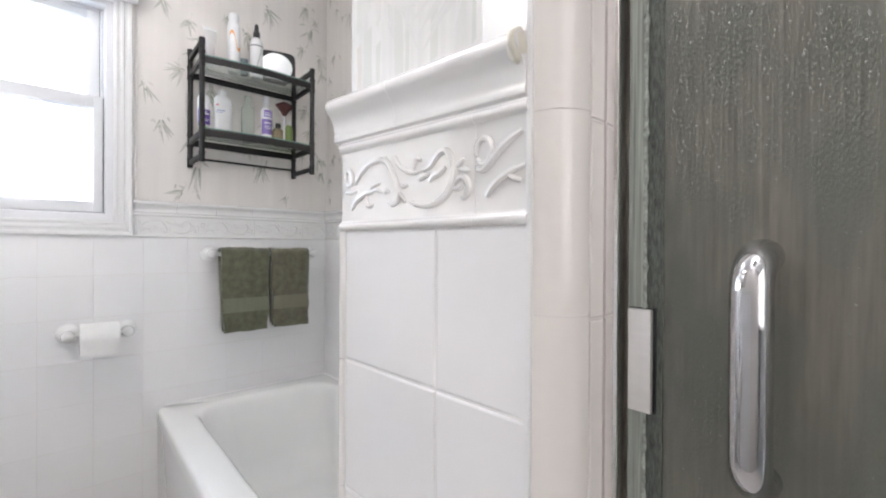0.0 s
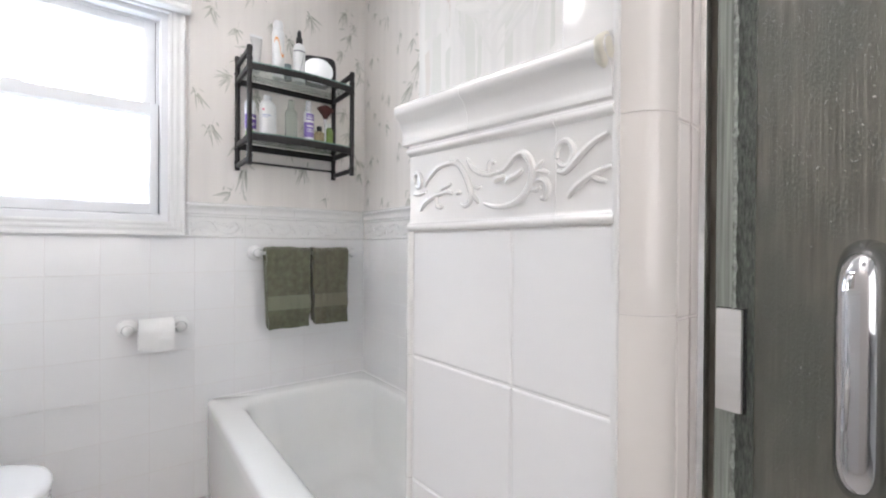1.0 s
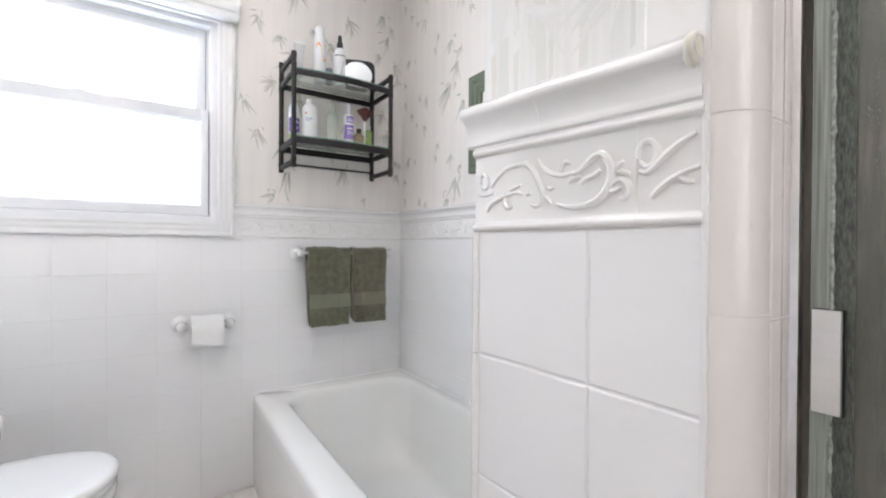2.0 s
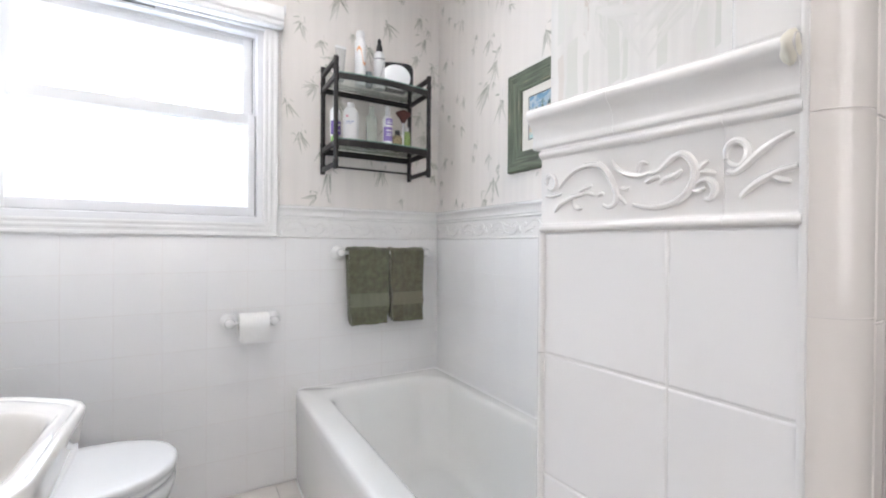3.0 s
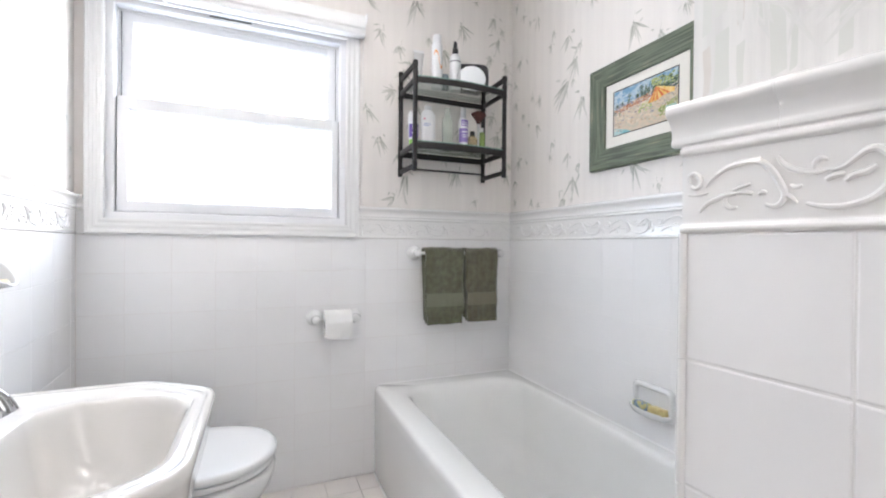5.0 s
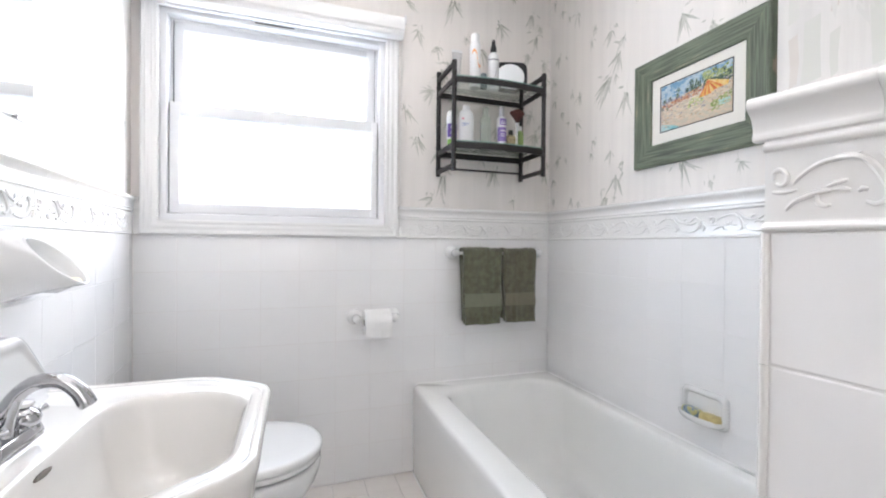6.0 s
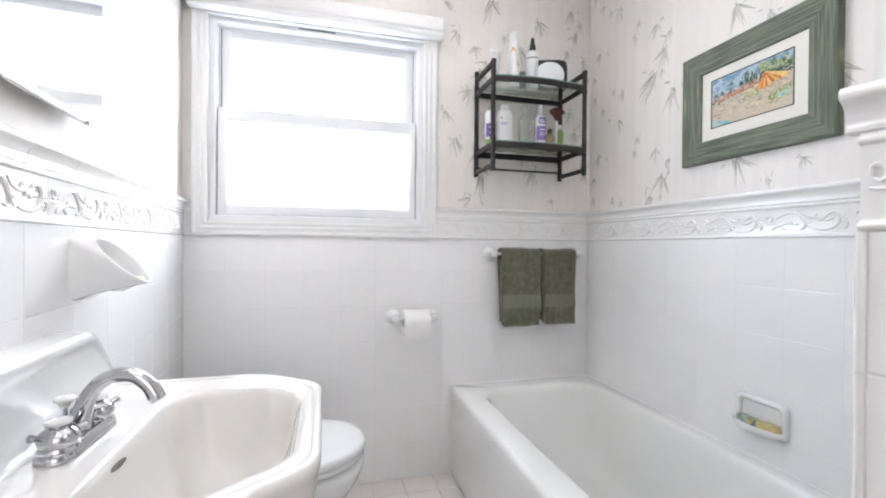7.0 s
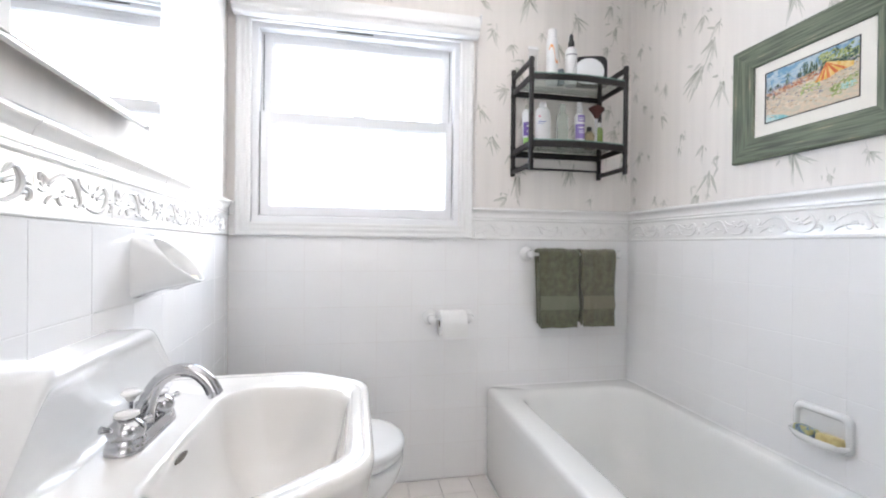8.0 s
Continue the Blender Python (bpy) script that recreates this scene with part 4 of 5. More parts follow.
def towel(x0, x1, bottom, seed, terry, woven):
    """A folded hand towel hung over the bar."""
    t = thing("hand_towel", "folded olive green terry hand towel on the bar", "towel", group="towels on the bar")
    y0, zt = -0.071, 1.056

    def section(z_end, back):
        line = [(-0.104, z_end), (-0.1045, z_end + 0.03), (-0.105, z_end + 0.06), (-0.1048, z_end + 0.10), (-0.104, z_end + 0.14), (-0.102, 0.90), (-0.101, 0.94), (-0.1005, 0.98), (-0.1, 1.03)]
        line += [(y0 - 0.028 * math.cos(radians(a)), zt + 0.022 * math.sin(radians(a))) for a in range(0, 181, 20)]
        line += [(-0.046, 1.02), (-0.051, 0.9), (-0.052, back)]
        return line

    def sway(z, f):
        return 0.011 * noise.noise((seed * 7 + (f > 0.5) * 3, (1.08 - z) * 13, 4.0)) * (2 * f - 1) ** 2 * min(1, (1.08 - z) * 8)

    nx = 22
    rings = []
    for i in range(nx + 1):
        f = i / nx
        x = x0 + (x1 - x0) * f
        edge = max(0, 1 - min(f, 1 - f) * 14)
        outer = section(bottom + 0.004 * noise.noise((x * 25, seed, 0)), bottom + 0.014)
        ring = []
        th = 0.013 * (1 - 0.45 * edge ** 2)
        pts = [Vector((0, a, b)) for a, b in outer]
        wob = [0.0066 * noise.noise((x * 18 + seed, p.z * 9, 1.0)) + 0.0034 * noise.noise((x * 60 + seed, p.z * 5, 2.0)) for p in pts]
        nor = []
        for k in range(len(pts)):
            d = pts[min(k + 1, len(pts) - 1)] - pts[max(k - 1, 0)]
            nor.append(Vector((0, -d.z, d.y)).normalized())
        for k, p in enumerate(pts):
            q = p + nor[k] * (th / 2 + wob[k])
            drift = (1.08 - p.z) * 0.04 * (f - 0.5) * -1 + sway(p.z, f)
            ring.append((x + drift, q.y, q.z))
        for k in range(len(pts) - 1, -1, -1):
            q = pts[k] - nor[k] * (th / 2)
            drift = (1.08 - pts[k].z) * 0.04 * (f - 0.5) * -1 + sway(pts[k].z, f)
            ring.append((x + drift, q.y, q.z))
        rings.append(ring)
    part("cloth", loft(rings), terry, t, angle=70)
    rings = []
    for i in range(nx + 1):
        f = i / nx
        x = x0 + 0.004 + (x1 - x0 - 0.008) * f
        ring = []
        for z, o in ((0.798, 0.0), (0.801, 0.0014), (0.858, 0.0014), (0.861, 0.0)):
            drift = (1.08 - z) * 0.04 * (f - 0.5) * -1 + sway(z, f)
            ring.append((x + drift, -0.1114 - 0.0066 * noise.noise((x * 18 + seed, z * 9, 1.0)) - 0.0034 * noise.noise((x * 60 + seed, z * 5, 2.0)) - o, z))
        ring += [(ring[-1][0], -0.1, 0.861), (ring[0][0], -0.1, 0.798)]
        rings.append(ring)
    part("woven_band", loft(rings), woven, t, "lighter flat woven band")
    # the inner fold, showing past the edge of the outer one
    fold = []
    for i in range(13):
        f = i / 12
        x = x0 - 0.004 + (x1 - x0 - 0.002) * f
        fold.append([(x + sway(z, f) * 0.8 - (1.08 - z) * 0.035 * (f - 0.5), y + 0.002 * noise.noise((x * 40, z * 11, seed)), z) for y, z in
                     ((-0.0955, bottom + 0.010), (-0.0965, bottom + 0.006), (-0.088, bottom + 0.005), (-0.086, bottom + 0.012), (-0.085, 0.86), (-0.084, 1.02), (-0.094, 1.02), (-0.096, 0.86))])
    part("inner_fold", loft(fold), terry, t, angle=70)
    return t


towel(-0.532, -0.327, 0.712, 1.3, TOWEL, TOWELBAND)
towel(-0.319, -0.137, 0.715, 5.1, TOWELBROWN, TOWELBANDTAN)

# ---- soap dish ----
dish = thing("soap_dish", "white ceramic soap dish set in the tiled wall", "soap dish")


def eplace(u, v, d):
    return (0.004 - d, -u, v)


def dish_ring(g, depth, r):
    return [eplace(u, v, depth) for u, v, _ in rounded(0.868 + g, 1.036 - g, 0.508 + g, 0.622 - g, r, 0, 6)]


part("rim", loft([dish_ring(g, d, r) for g, d, r in ((0.0, 0.001, 0.022), (0.0, 0.012, 0.022), (0.003, 0.020, 0.022), (0.008, 0.0245, 0.020), (0.014, 0.0245, 0.018), (0.018, 0.020, 0.016), (0.021, 0.014, 0.014))]), PORCELAIN, dish, angle=60)
tray = []
for s, z in ((0.55, 0.512), (0.85, 0.517), (1.0, 0.527), (1.04, 0.537), (1.0, 0.540), (0.92, 0.536), (0.8, 0.527), (0.5, 0.523)):
    tray.append([(-0.022 - 0.032 * s * max(0, math.sin(a)) + 0.018 * max(0, -math.sin(a)), -0.951 + 0.082 * s * math.cos(a), z) for a in (2 * math.pi * i / 28 for i in range(28))])
part("tray", loft(tray), PORCELAIN, dish, angle=60)
def mottled(name, tones, scale):
    """Soap of several poured colours."""
    m = material(name, tones[0], 0.38, var=0.0, scale=scale)
    ramp = [n for n in m.node_tree.nodes if n.type == "VALTORGB"][0].color_ramp
    ramp.interpolation = "EASE"
    ramp.elements[0].color, ramp.elements[1].color = (*tones[0], 1), (*tones[-1], 1)
    for k, tone in enumerate(tones[1:-1]):
        ramp.elements.new(0.3 + 0.4 * (k + 1) / (len(tones) - 1)).color = (*tone, 1)
    return m


for label, y, x, soap_mat, ln, turn in (("yellow tan soap bar lying in the dish", -0.990, -0.0265, mottled("yellow_tan_soap", ((0.44, 0.33, 0.13), (0.56, 0.46, 0.20), (0.60, 0.50, 0.25)), 26), 0.034, 6),
                                        ("mottled blue, green and brown soap bar lying in the dish", -0.920, -0.0265, mottled("mottled_soap", ((0.10, 0.07, 0.05), (0.17, 0.25, 0.36), (0.42, 0.43, 0.20), (0.52, 0.44, 0.22), (0.30, 0.22, 0.10)), 48), 0.033, -8)):
    sb = thing("soap_bar", label, "soap", group="soaps in the dish")
    rg = [[(px, py, z) for px, py, _ in rounded(-0.021 * q, 0.020 * q, -ln * q, ln * q, 0.012 * q, 0, 5)] for q, z in ((0.80, 0.0), (0.95, 0.003), (1.0, 0.010), (1.0, 0.018), (0.94, 0.024), (0.78, 0.027))]
    part("soap", loft(rg), soap_mat, sb, angle=60)
    sb.matrix_basis = pose(x, y, 0.5285, 0, 8, turn)

# ---- framed picture ----
picture = thing("framed_picture", "beach scene print in a wide weathered green frame", "picture")
PU0, PU1, PV0, PV1 = 0.713, 1.077, 1.478, 1.7225
FR = [(0.0, 0.006), (0.0, 0.015), (0.003, 0.018), (0.010, 0.0185), (0.064, 0.026), (0.074, 0.026), (0.079, 0.022), (0.080, 0.001), (0.006, 0.001)]
for s, bm in rail((PU0, PU1, PV0, PV1), FR, ("bottom", "top"), eplace).items():
    part("frame_rail", bm, FRAMEWOOD, picture, angle=20)
for s, bm in rail((PU0, PU1, PV0, PV1), FR, ("left", "right"), eplace).items():
    part("frame_rail", bm, FRAMEWOODV, picture, angle=20)
for s, bm in rail((0.752, 1.034, 1.519, 1.688), [(0.0, 0.0075), (0.002, 0.0095), (0.050, 0.0095), (0.050, 0.0070), (0.0, 0.0070)], ("bottom", "left", "right", "top"), eplace).items():
    part("mat_board", bm, MAT, picture, "cream mat board")
for s, bm in rail((0.754, 1.032, 1.521, 1.686), [(0.0, 0.0100), (0.0035, 0.0104), (0.0035, 0.0098), (0.0, 0.0098)], ("bottom", "left", "right", "top"), eplace).items():
    part("mat_line", bm, BLACK, picture, smooth=False)


def flat(points, depth):
    """A flat shape on the east wall: (along, up) pairs at a depth off the wall."""
    bm = bmesh.new()
    bm.faces.new([bm.verts.new(eplace(u, v, depth)) for u, v in points])
    return bm


def watercolour(name, a, b, scale, stretch=(1, 1, 1)):
    """Two-tone broken wash."""
    m = material(name, a, 0.8, var=0.0)
    nt = m.node_tree
    ramp = [n for n in nt.nodes if n.type == "VALTORGB"][0]
    ramp.color_ramp.elements[0].color, ramp.color_ramp.elements[1].color = (*a, 1), (*b, 1)
    ramp.color_ramp.elements[0].position, ramp.color_ramp.elements[1].position = 0.42, 0.58
    nz = [n for n in nt.nodes if n.type == "TEX_NOISE"][0]
    nz.inputs["Scale"].default_value = scale
    [n for n in nt.nodes if n.type == "MAPPING"][0].inputs["Scale"].default_value = stretch
    return m


AU0, AU1, AV0, AV1 = 0.7535, 1.0325, 1.5205, 1.6865


def au(f):
    return AU0 + (AU1 - AU0) * f


def av(f):
    return AV0 + (AV1 - AV0) * f


art = part("print", flat([(au(0), av(0)), (au(1), av(0)), (au(1), av(1)), (au(0), av(1))], 0.0080), watercolour("sand_wash", (0.66, 0.53, 0.40), (0.55, 0.50, 0.40), 60, (1, 1, 2.6)), picture, "watercolour beach scene with a striped tent", smooth=False)
part("sky_wash", flat([(au(0), av(0.60)), (au(0.2), av(0.62)), (au(0.55), av(0.72)), (au(0.8), av(0.80)), (au(1), av(0.76)), (au(1), av(1)), (au(0), av(1))], 0.0083), watercolour("blue_wash", (0.17, 0.33, 0.50), (0.47, 0.56, 0.60), 45), art, smooth=False)
part("sea_wash", flat([(au(0), av(0)), (au(0.30), av(0)), (au(0.22), av(0.07)), (au(0.1), av(0.13)), (au(0), av(0.16))], 0.0083), watercolour("turquoise_wash", (0.22, 0.50, 0.54), (0.50, 0.64, 0.62), 60), art, smooth=False)
rnd = random.Random(7)


def dabs(name, count, u_range, v_at, spread, size, wash, depth, slant=0.35):
    """Ragged brush dabs strewn along a line of the print."""
    bm = bmesh.new()
    for i in range(count):
        f = u_range[0] + (u_range[1] - u_range[0]) * rnd.random()
        cu, cv = au(f), av(v_at(f) + spread * (rnd.random() - 0.5))
        w, h = size[0] * rnd.uniform(0.4, 1.0), size[1] * rnd.uniform(0.4, 1.0)
        k = 8
        pts = [(cu + w * math.cos(a) * rnd.uniform(0.35, 1) + slant * h * math.sin(a), cv + h * math.sin(a) * rnd.uniform(0.35, 1)) for a in (2 * math.pi * q / k for q in range(k))]
        pts = [(min(AU1 - 0.001, max(AU0 + 0.001, u)), min(AV1 - 0.001, max(AV0 + 0.001, v))) for u, v in pts]
        bm.faces.new([bm.verts.new(eplace(u, v, depth + 0.000001 * i)) for u, v in pts])
    tagged(part(name, bm, wash, art, smooth=False), kind="stuff")


GREENS = watercolour("dark_tree_wash", (0.035, 0.065, 0.055), (0.16, 0.22, 0.15), 150)
OLIVES = watercolour("olive_bush_wash", (0.20, 0.26, 0.08), (0.46, 0.50, 0.24), 150)
ROOFS = watercolour("red_roof_wash", (0.38, 0.11, 0.06), (0.62, 0.36, 0.22), 150)
GREYS = watercolour("violet_grey_wash", (0.17, 0.18, 0.24), (0.46, 0.42, 0.42), 150)
PALES = watercolour("pale_dab_wash", (0.70, 0.66, 0.58), (0.78, 0.62, 0.46), 150)
dabs("cloud_dabs", 39, (0.0, 0.75), lambda f: 0.84, 0.24, (0.0216, 0.0054), watercolour("pale_blue_wash", (0.55, 0.62, 0.66), (0.34, 0.48, 0.60), 90), 0.00845)
dabs("hill_dabs", 90, (0.0, 1.0), lambda f: 0.58 + 0.10 * f, 0.16, (0.0126, 0.0072), GREYS, 0.0086)
dabs("conifer_dabs", 69, (0.40, 0.74), lambda f: 0.74 + 0.18 * (f - 0.4), 0.18, (0.0032, 0.0198), GREENS, 0.0088, 0.0)
dabs("roof_dabs", 96, (0.03, 0.58), lambda f: 0.52 + 0.20 * f, 0.11, (0.0108, 0.0040), ROOFS, 0.0090)
dabs("olive_dabs", 69, (0.62, 1.0), lambda f: 0.78 + 0.06 * f, 0.26, (0.0108, 0.0090), OLIVES, 0.0090)
dabs("shade_dabs", 60, (0.66, 1.0), lambda f: 0.70, 0.16, (0.0144, 0.0054), GREENS, 0.0092)
# palms: a thin trunk with a star of fronds
palms = bmesh.new()
for f, v, r in ((0.06, 0.66, 0.011), (0.15, 0.69, 0.008), (0.27, 0.80, 0.013), (0.26, 0.70, 0.011), (0.40, 0.74, 0.010), (0.47, 0.88, 0.013), (0.78, 0.92, 0.014), (0.90, 0.88, 0.012), (0.96, 0.80, 0.012), (0.03, 0.50, 0.008), (0.10, 0.48, 0.008)):
    for q in range(9):
        a = 2 * math.pi * (q + rnd.random() * 0.6) / 9
        ln = r * rnd.uniform(0.6, 1.1)
        d, n = (math.cos(a), math.sin(a)), (-math.sin(a), math.cos(a))
        pts = [(au(f), av(v)), (au(f) + d[0] * ln * 0.5 + n[0] * 0.0016, av(v) + d[1] * ln * 0.5 + n[1] * 0.0016), (au(f) + d[0] * ln, av(v) + d[1] * ln - 0.002), (au(f) + d[0] * ln * 0.5 - n[0] * 0.0014, av(v) + d[1] * ln * 0.5 - n[1] * 0.0014)]
        pts = [(min(AU1 - 0.001, max(AU0 + 0.001, u)), min(AV1 - 0.001, max(AV0 + 0.001, w))) for u, w in pts]
        palms.faces.new([palms.verts.new(eplace(u, w, 0.0094 + 0.000002 * q)) for u, w in pts])
    palms.faces.new([palms.verts.new(eplace(u, w, 0.0093)) for u, w in ((au(f) - 0.0007, av(v) - r * 1.7), (au(f) + 0.0007, av(v) - r * 1.7), (au(f) + 0.0005, av(v)), (au(f) - 0.0005, av(v)))])
tagged(part("palm_strokes", palms, GREENS, art, smooth=False), kind="stuff")
dabs("bush_dabs", 51, (0.42, 0.62), lambda f: 0.42 + 0.1 * (f - 0.4), 0.16, (0.0090, 0.0072), watercolour("bright_bush_wash", (0.36, 0.46, 0.16), (0.62, 0.62, 0.36), 150), 0.0094)
dabs("beach_dabs", 135, (0.02, 0.98), lambda f: 0.30 + 0.12 * f, 0.42, (0.0162, 0.0023), PALES, 0.0096, 0.2)
dabs("ochre_dabs", 105, (0.02, 0.98), lambda f: 0.28 + 0.12 * f, 0.46, (0.0108, 0.0020), watercolour("ochre_dab_wash", (0.50, 0.28, 0.14), (0.40, 0.34, 0.26), 150), 0.0098, 0.4)
dabs("grey_dabs", 105, (0.02, 0.98), lambda f: 0.36 + 0.10 * f, 0.30, (0.0072, 0.0029), GREYS, 0.0100, 0.6)
dabs("corner_dabs", 60, (0.74, 1.0), lambda f: 0.20 + 0.5 * (f - 0.74), 0.22, (0.0108, 0.0054), OLIVES, 0.0102)
dabs("turquoise_dabs", 21, (0.84, 0.97), lambda f: 0.24, 0.10, (0.0090, 0.0043), watercolour("pale_turquoise_wash", (0.30, 0.56, 0.54), (0.56, 0.68, 0.64), 150), 0.0103)
tent = part("tent", flat([(au(0.575), av(0.47)), (au(0.69), av(0.78)), (au(0.955), av(0.62)), (au(0.95), av(0.54)), (au(0.80), av(0.53)), (au(0.70), av(0.47))], 0.0105), watercolour("yellow_tent_wash", (0.72, 0.44, 0.11), (0.76, 0.58, 0.26), 90), art, "yellow and red striped tent", smooth=False)
for u0, u1, v0 in ((0.575, 0.605, 0.47), (0.635, 0.665, 0.468), (0.70, 0.735, 0.475), (0.775, 0.815, 0.522), (0.86, 0.90, 0.538)):
    part("stripe", flat([(au(u0), av(v0)), (au(0.686), av(0.765)), (au(0.694), av(0.765)), (au(u1), av(v0 + 0.004))], 0.0107), watercolour("red_stripe_wash", (0.60, 0.14, 0.05), (0.70, 0.28, 0.10), 90), tent, smooth=False)


# ---- wallpaper print ----
def leaf(bm, place, u, v, ang, length, width, lift):
    """One slim bamboo leaf hanging from (u, v)."""
    d = (math.sin(ang), -math.cos(ang))
    n = (d[1], -d[0])
    pts = [(0, 0), (0.18, 0.5), (0.42, 0.62), (0.72, 0.35), (1.0, 0.0), (0.72, -0.28), (0.42, -0.5), (0.18, -0.42)]
    bm.faces.new([bm.verts.new(place(u + d[0] * length * a + n[0] * width * w, v + d[1] * length * a + n[1] * width * w, lift)) for a, w in pts])


def sprig(bm, deep, place, u, v, size, rnd, lift, low, lean=0.0, count=None):
    """A bamboo sprig: a twig with a fan of hanging leaves."""
    n = count or rnd.randint(7, 11)
    for i in range(n):
        a = lean + radians(rnd.uniform(-68, 68)) * (0.35 + 0.65 * i / n)
        ln = size * 1.5 * rnd.uniform(0.4, 1.05) * (1.0 - 0.25 * abs(a))
        if v + 0.012 * size / 0.06 - ln * math.cos(a) < low:
            ln *= 0.5
        lu, lv, w = u + rnd.uniform(-0.13, 0.13) * size, v + rnd.uniform(-0.06, 0.2) * size, 0.125 * size * rnd.uniform(0.6, 1.2)
        leaf(bm, place, lu, lv, a, ln, w, lift + 0.000012 * i)
        leaf(bm, place, lu, lv, a, ln * rnd.uniform(0.6, 0.85), w * 0.72, lift + 0.000012 * i + 0.000004)
        if i % 3:
            leaf(deep, place, lu, lv, a, ln * rnd.uniform(0.32, 0.6), w * 0.62, lift + 0.000012 * i + 0.000008)
    # a paler second spray behind, and the twig
    for i in range(3):
        a = lean + radians(rnd.uniform(-95, 95))
        leaf(bm, place, u + rnd.uniform(-0.5, 0.5) * size, v + rnd.uniform(-0.1, 0.55) * size, a, size * rnd.uniform(0.3, 0.6), 0.10 * size, lift - 0.00005)
    x = u
    z = v + 0.1 * size
    for k in range(3):
        x2, z2 = x + size * rnd.uniform(-0.12, 0.2), z + size * rnd.uniform(0.15, 0.3)
        w = 0.0007
        bm.faces.new([bm.verts.new(place(p, q, lift)) for p, q in ((x - w, z), (x + w, z), (x2 + w * 0.7, z2), (x2 - w * 0.7, z2))])
        x, z = x2, z2


def nplace(u, v, d):
    return (u, 0.004 - d, v)


EAST_SPRIGS = [(.232, 1.697, .038, .3), (.357, 1.578, .030, .1), (.342, 1.523, .026, -.3), (.471, 1.502, .046, -.5), (.548, 1.445, .028, -.6), (.514, 1.390, .066, -.45), (.500, 1.306, .020, .2),
               (.453, 1.817, .080, -.35), (.565, 1.727, .068, -.2), (.192, 1.325, .030, 0), (.252, 1.817, .030, 0), (.082, 1.546, .044, -.8), (.140, 1.530, .018, .8), (.046, 1.335, .027, -.3)]
EAST_SPRIGS += [(.100, 1.778, .032, .5), (.162, 1.718, .020, .3), (.247, 1.305, .018, .8), (.458, 1.302, .016, -.8), (.032, 1.44, .03, .2), (.62, 1.60, .03, .3),
               (.839, 1.394, .060, .2), (.951, 1.310, .035, .1), (1.05, 1.36, .03, .4), (1.12, 1.60, .06, .2), (1.28, 1.45, .06, -.1), (1.40, 1.72, .05, 0), (1.52, 1.55, .05, .2)]
NORTH_SPRIGS = [(-.552, 1.773, .072, 0), (-.111, 1.784, .045, -.35), (-.058, 1.736, .025, -.3), (-.085, 1.679, .050, -.2), (-.130, 1.569, .042, -.7), (-.735, 1.605, .052, .05), (-.634, 1.540, .040, -.2),
                (-.483, 1.611, .028, -.4), (-.584, 1.477, .022, 0), (-.663, 1.842, .050, -1.0), (-.790, 1.736, .046, .6), (-.606, 1.426, .064, -.1), (-.331, 1.468, .055, .3), (-.605, 1.319, .020, .6),
                (-.215, 1.332, .026, -.5), (-.026, 1.468, .040, .1), (-.040, 1.544, .042, .2), (-.401, 1.557, .045, .4), (-.30, 1.70, .05, .1)]
REPEAT = 0.522


def printed(name, parent, spots, place, umin, umax, seed, inks, zmin=1.284, zmax=2.43, inside=None):
    bm, deep = bmesh.new(), bmesh.new()
    rnd = random.Random(seed)
    for u, v, size, lean in spots:
        for k in range(-1, 4):
            z = v + REPEAT * k
            if zmin + 0.01 < z < zmax - size and umin < u < umax and not (inside and inside(u, z)):
                sprig(bm, deep, place, u, z, size * 1.38, rnd, 0.0003, zmin, lean)
    for mesh, used, words in ((bm, inks[0], "printed grey-green bamboo leaf sprigs"), (deep, inks[1], "darker green strokes of the printed leaves")):
        tagged(part(name, mesh, used, parent, words, smooth=False), kind="stuff")


def over_window(x, z):
    return -1.90 < x < -0.80 and z < 2.2


printed("printed_leaves", wall_east, EAST_SPRIGS, eplace, 0.0, 1.65, 3, (LEAF, LEAFDEEP))
printed("printed_leaves", wall_north, NORTH_SPRIGS + [(u - 0.75, v + 0.1, s, l) for u, v, s, l in NORTH_SPRIGS if u < -0.12], nplace, -1.9, 0.0, 5, (LEAF, LEAFDEEP), inside=over_window)


def wplace_west(u, v, d):
    return (-u, 0.004 - d, v)


# West leaves use paler inks: window glare on the print, put into colour.
printed("printed_leaves", wall_west, EAST_SPRIGS, wplace_west, 0.0, 0.90, 8, (LEAFPALE, LEAF))


def pplace(u, v, d):
    return tuple(FACE @ Vector((u, -d, v)))


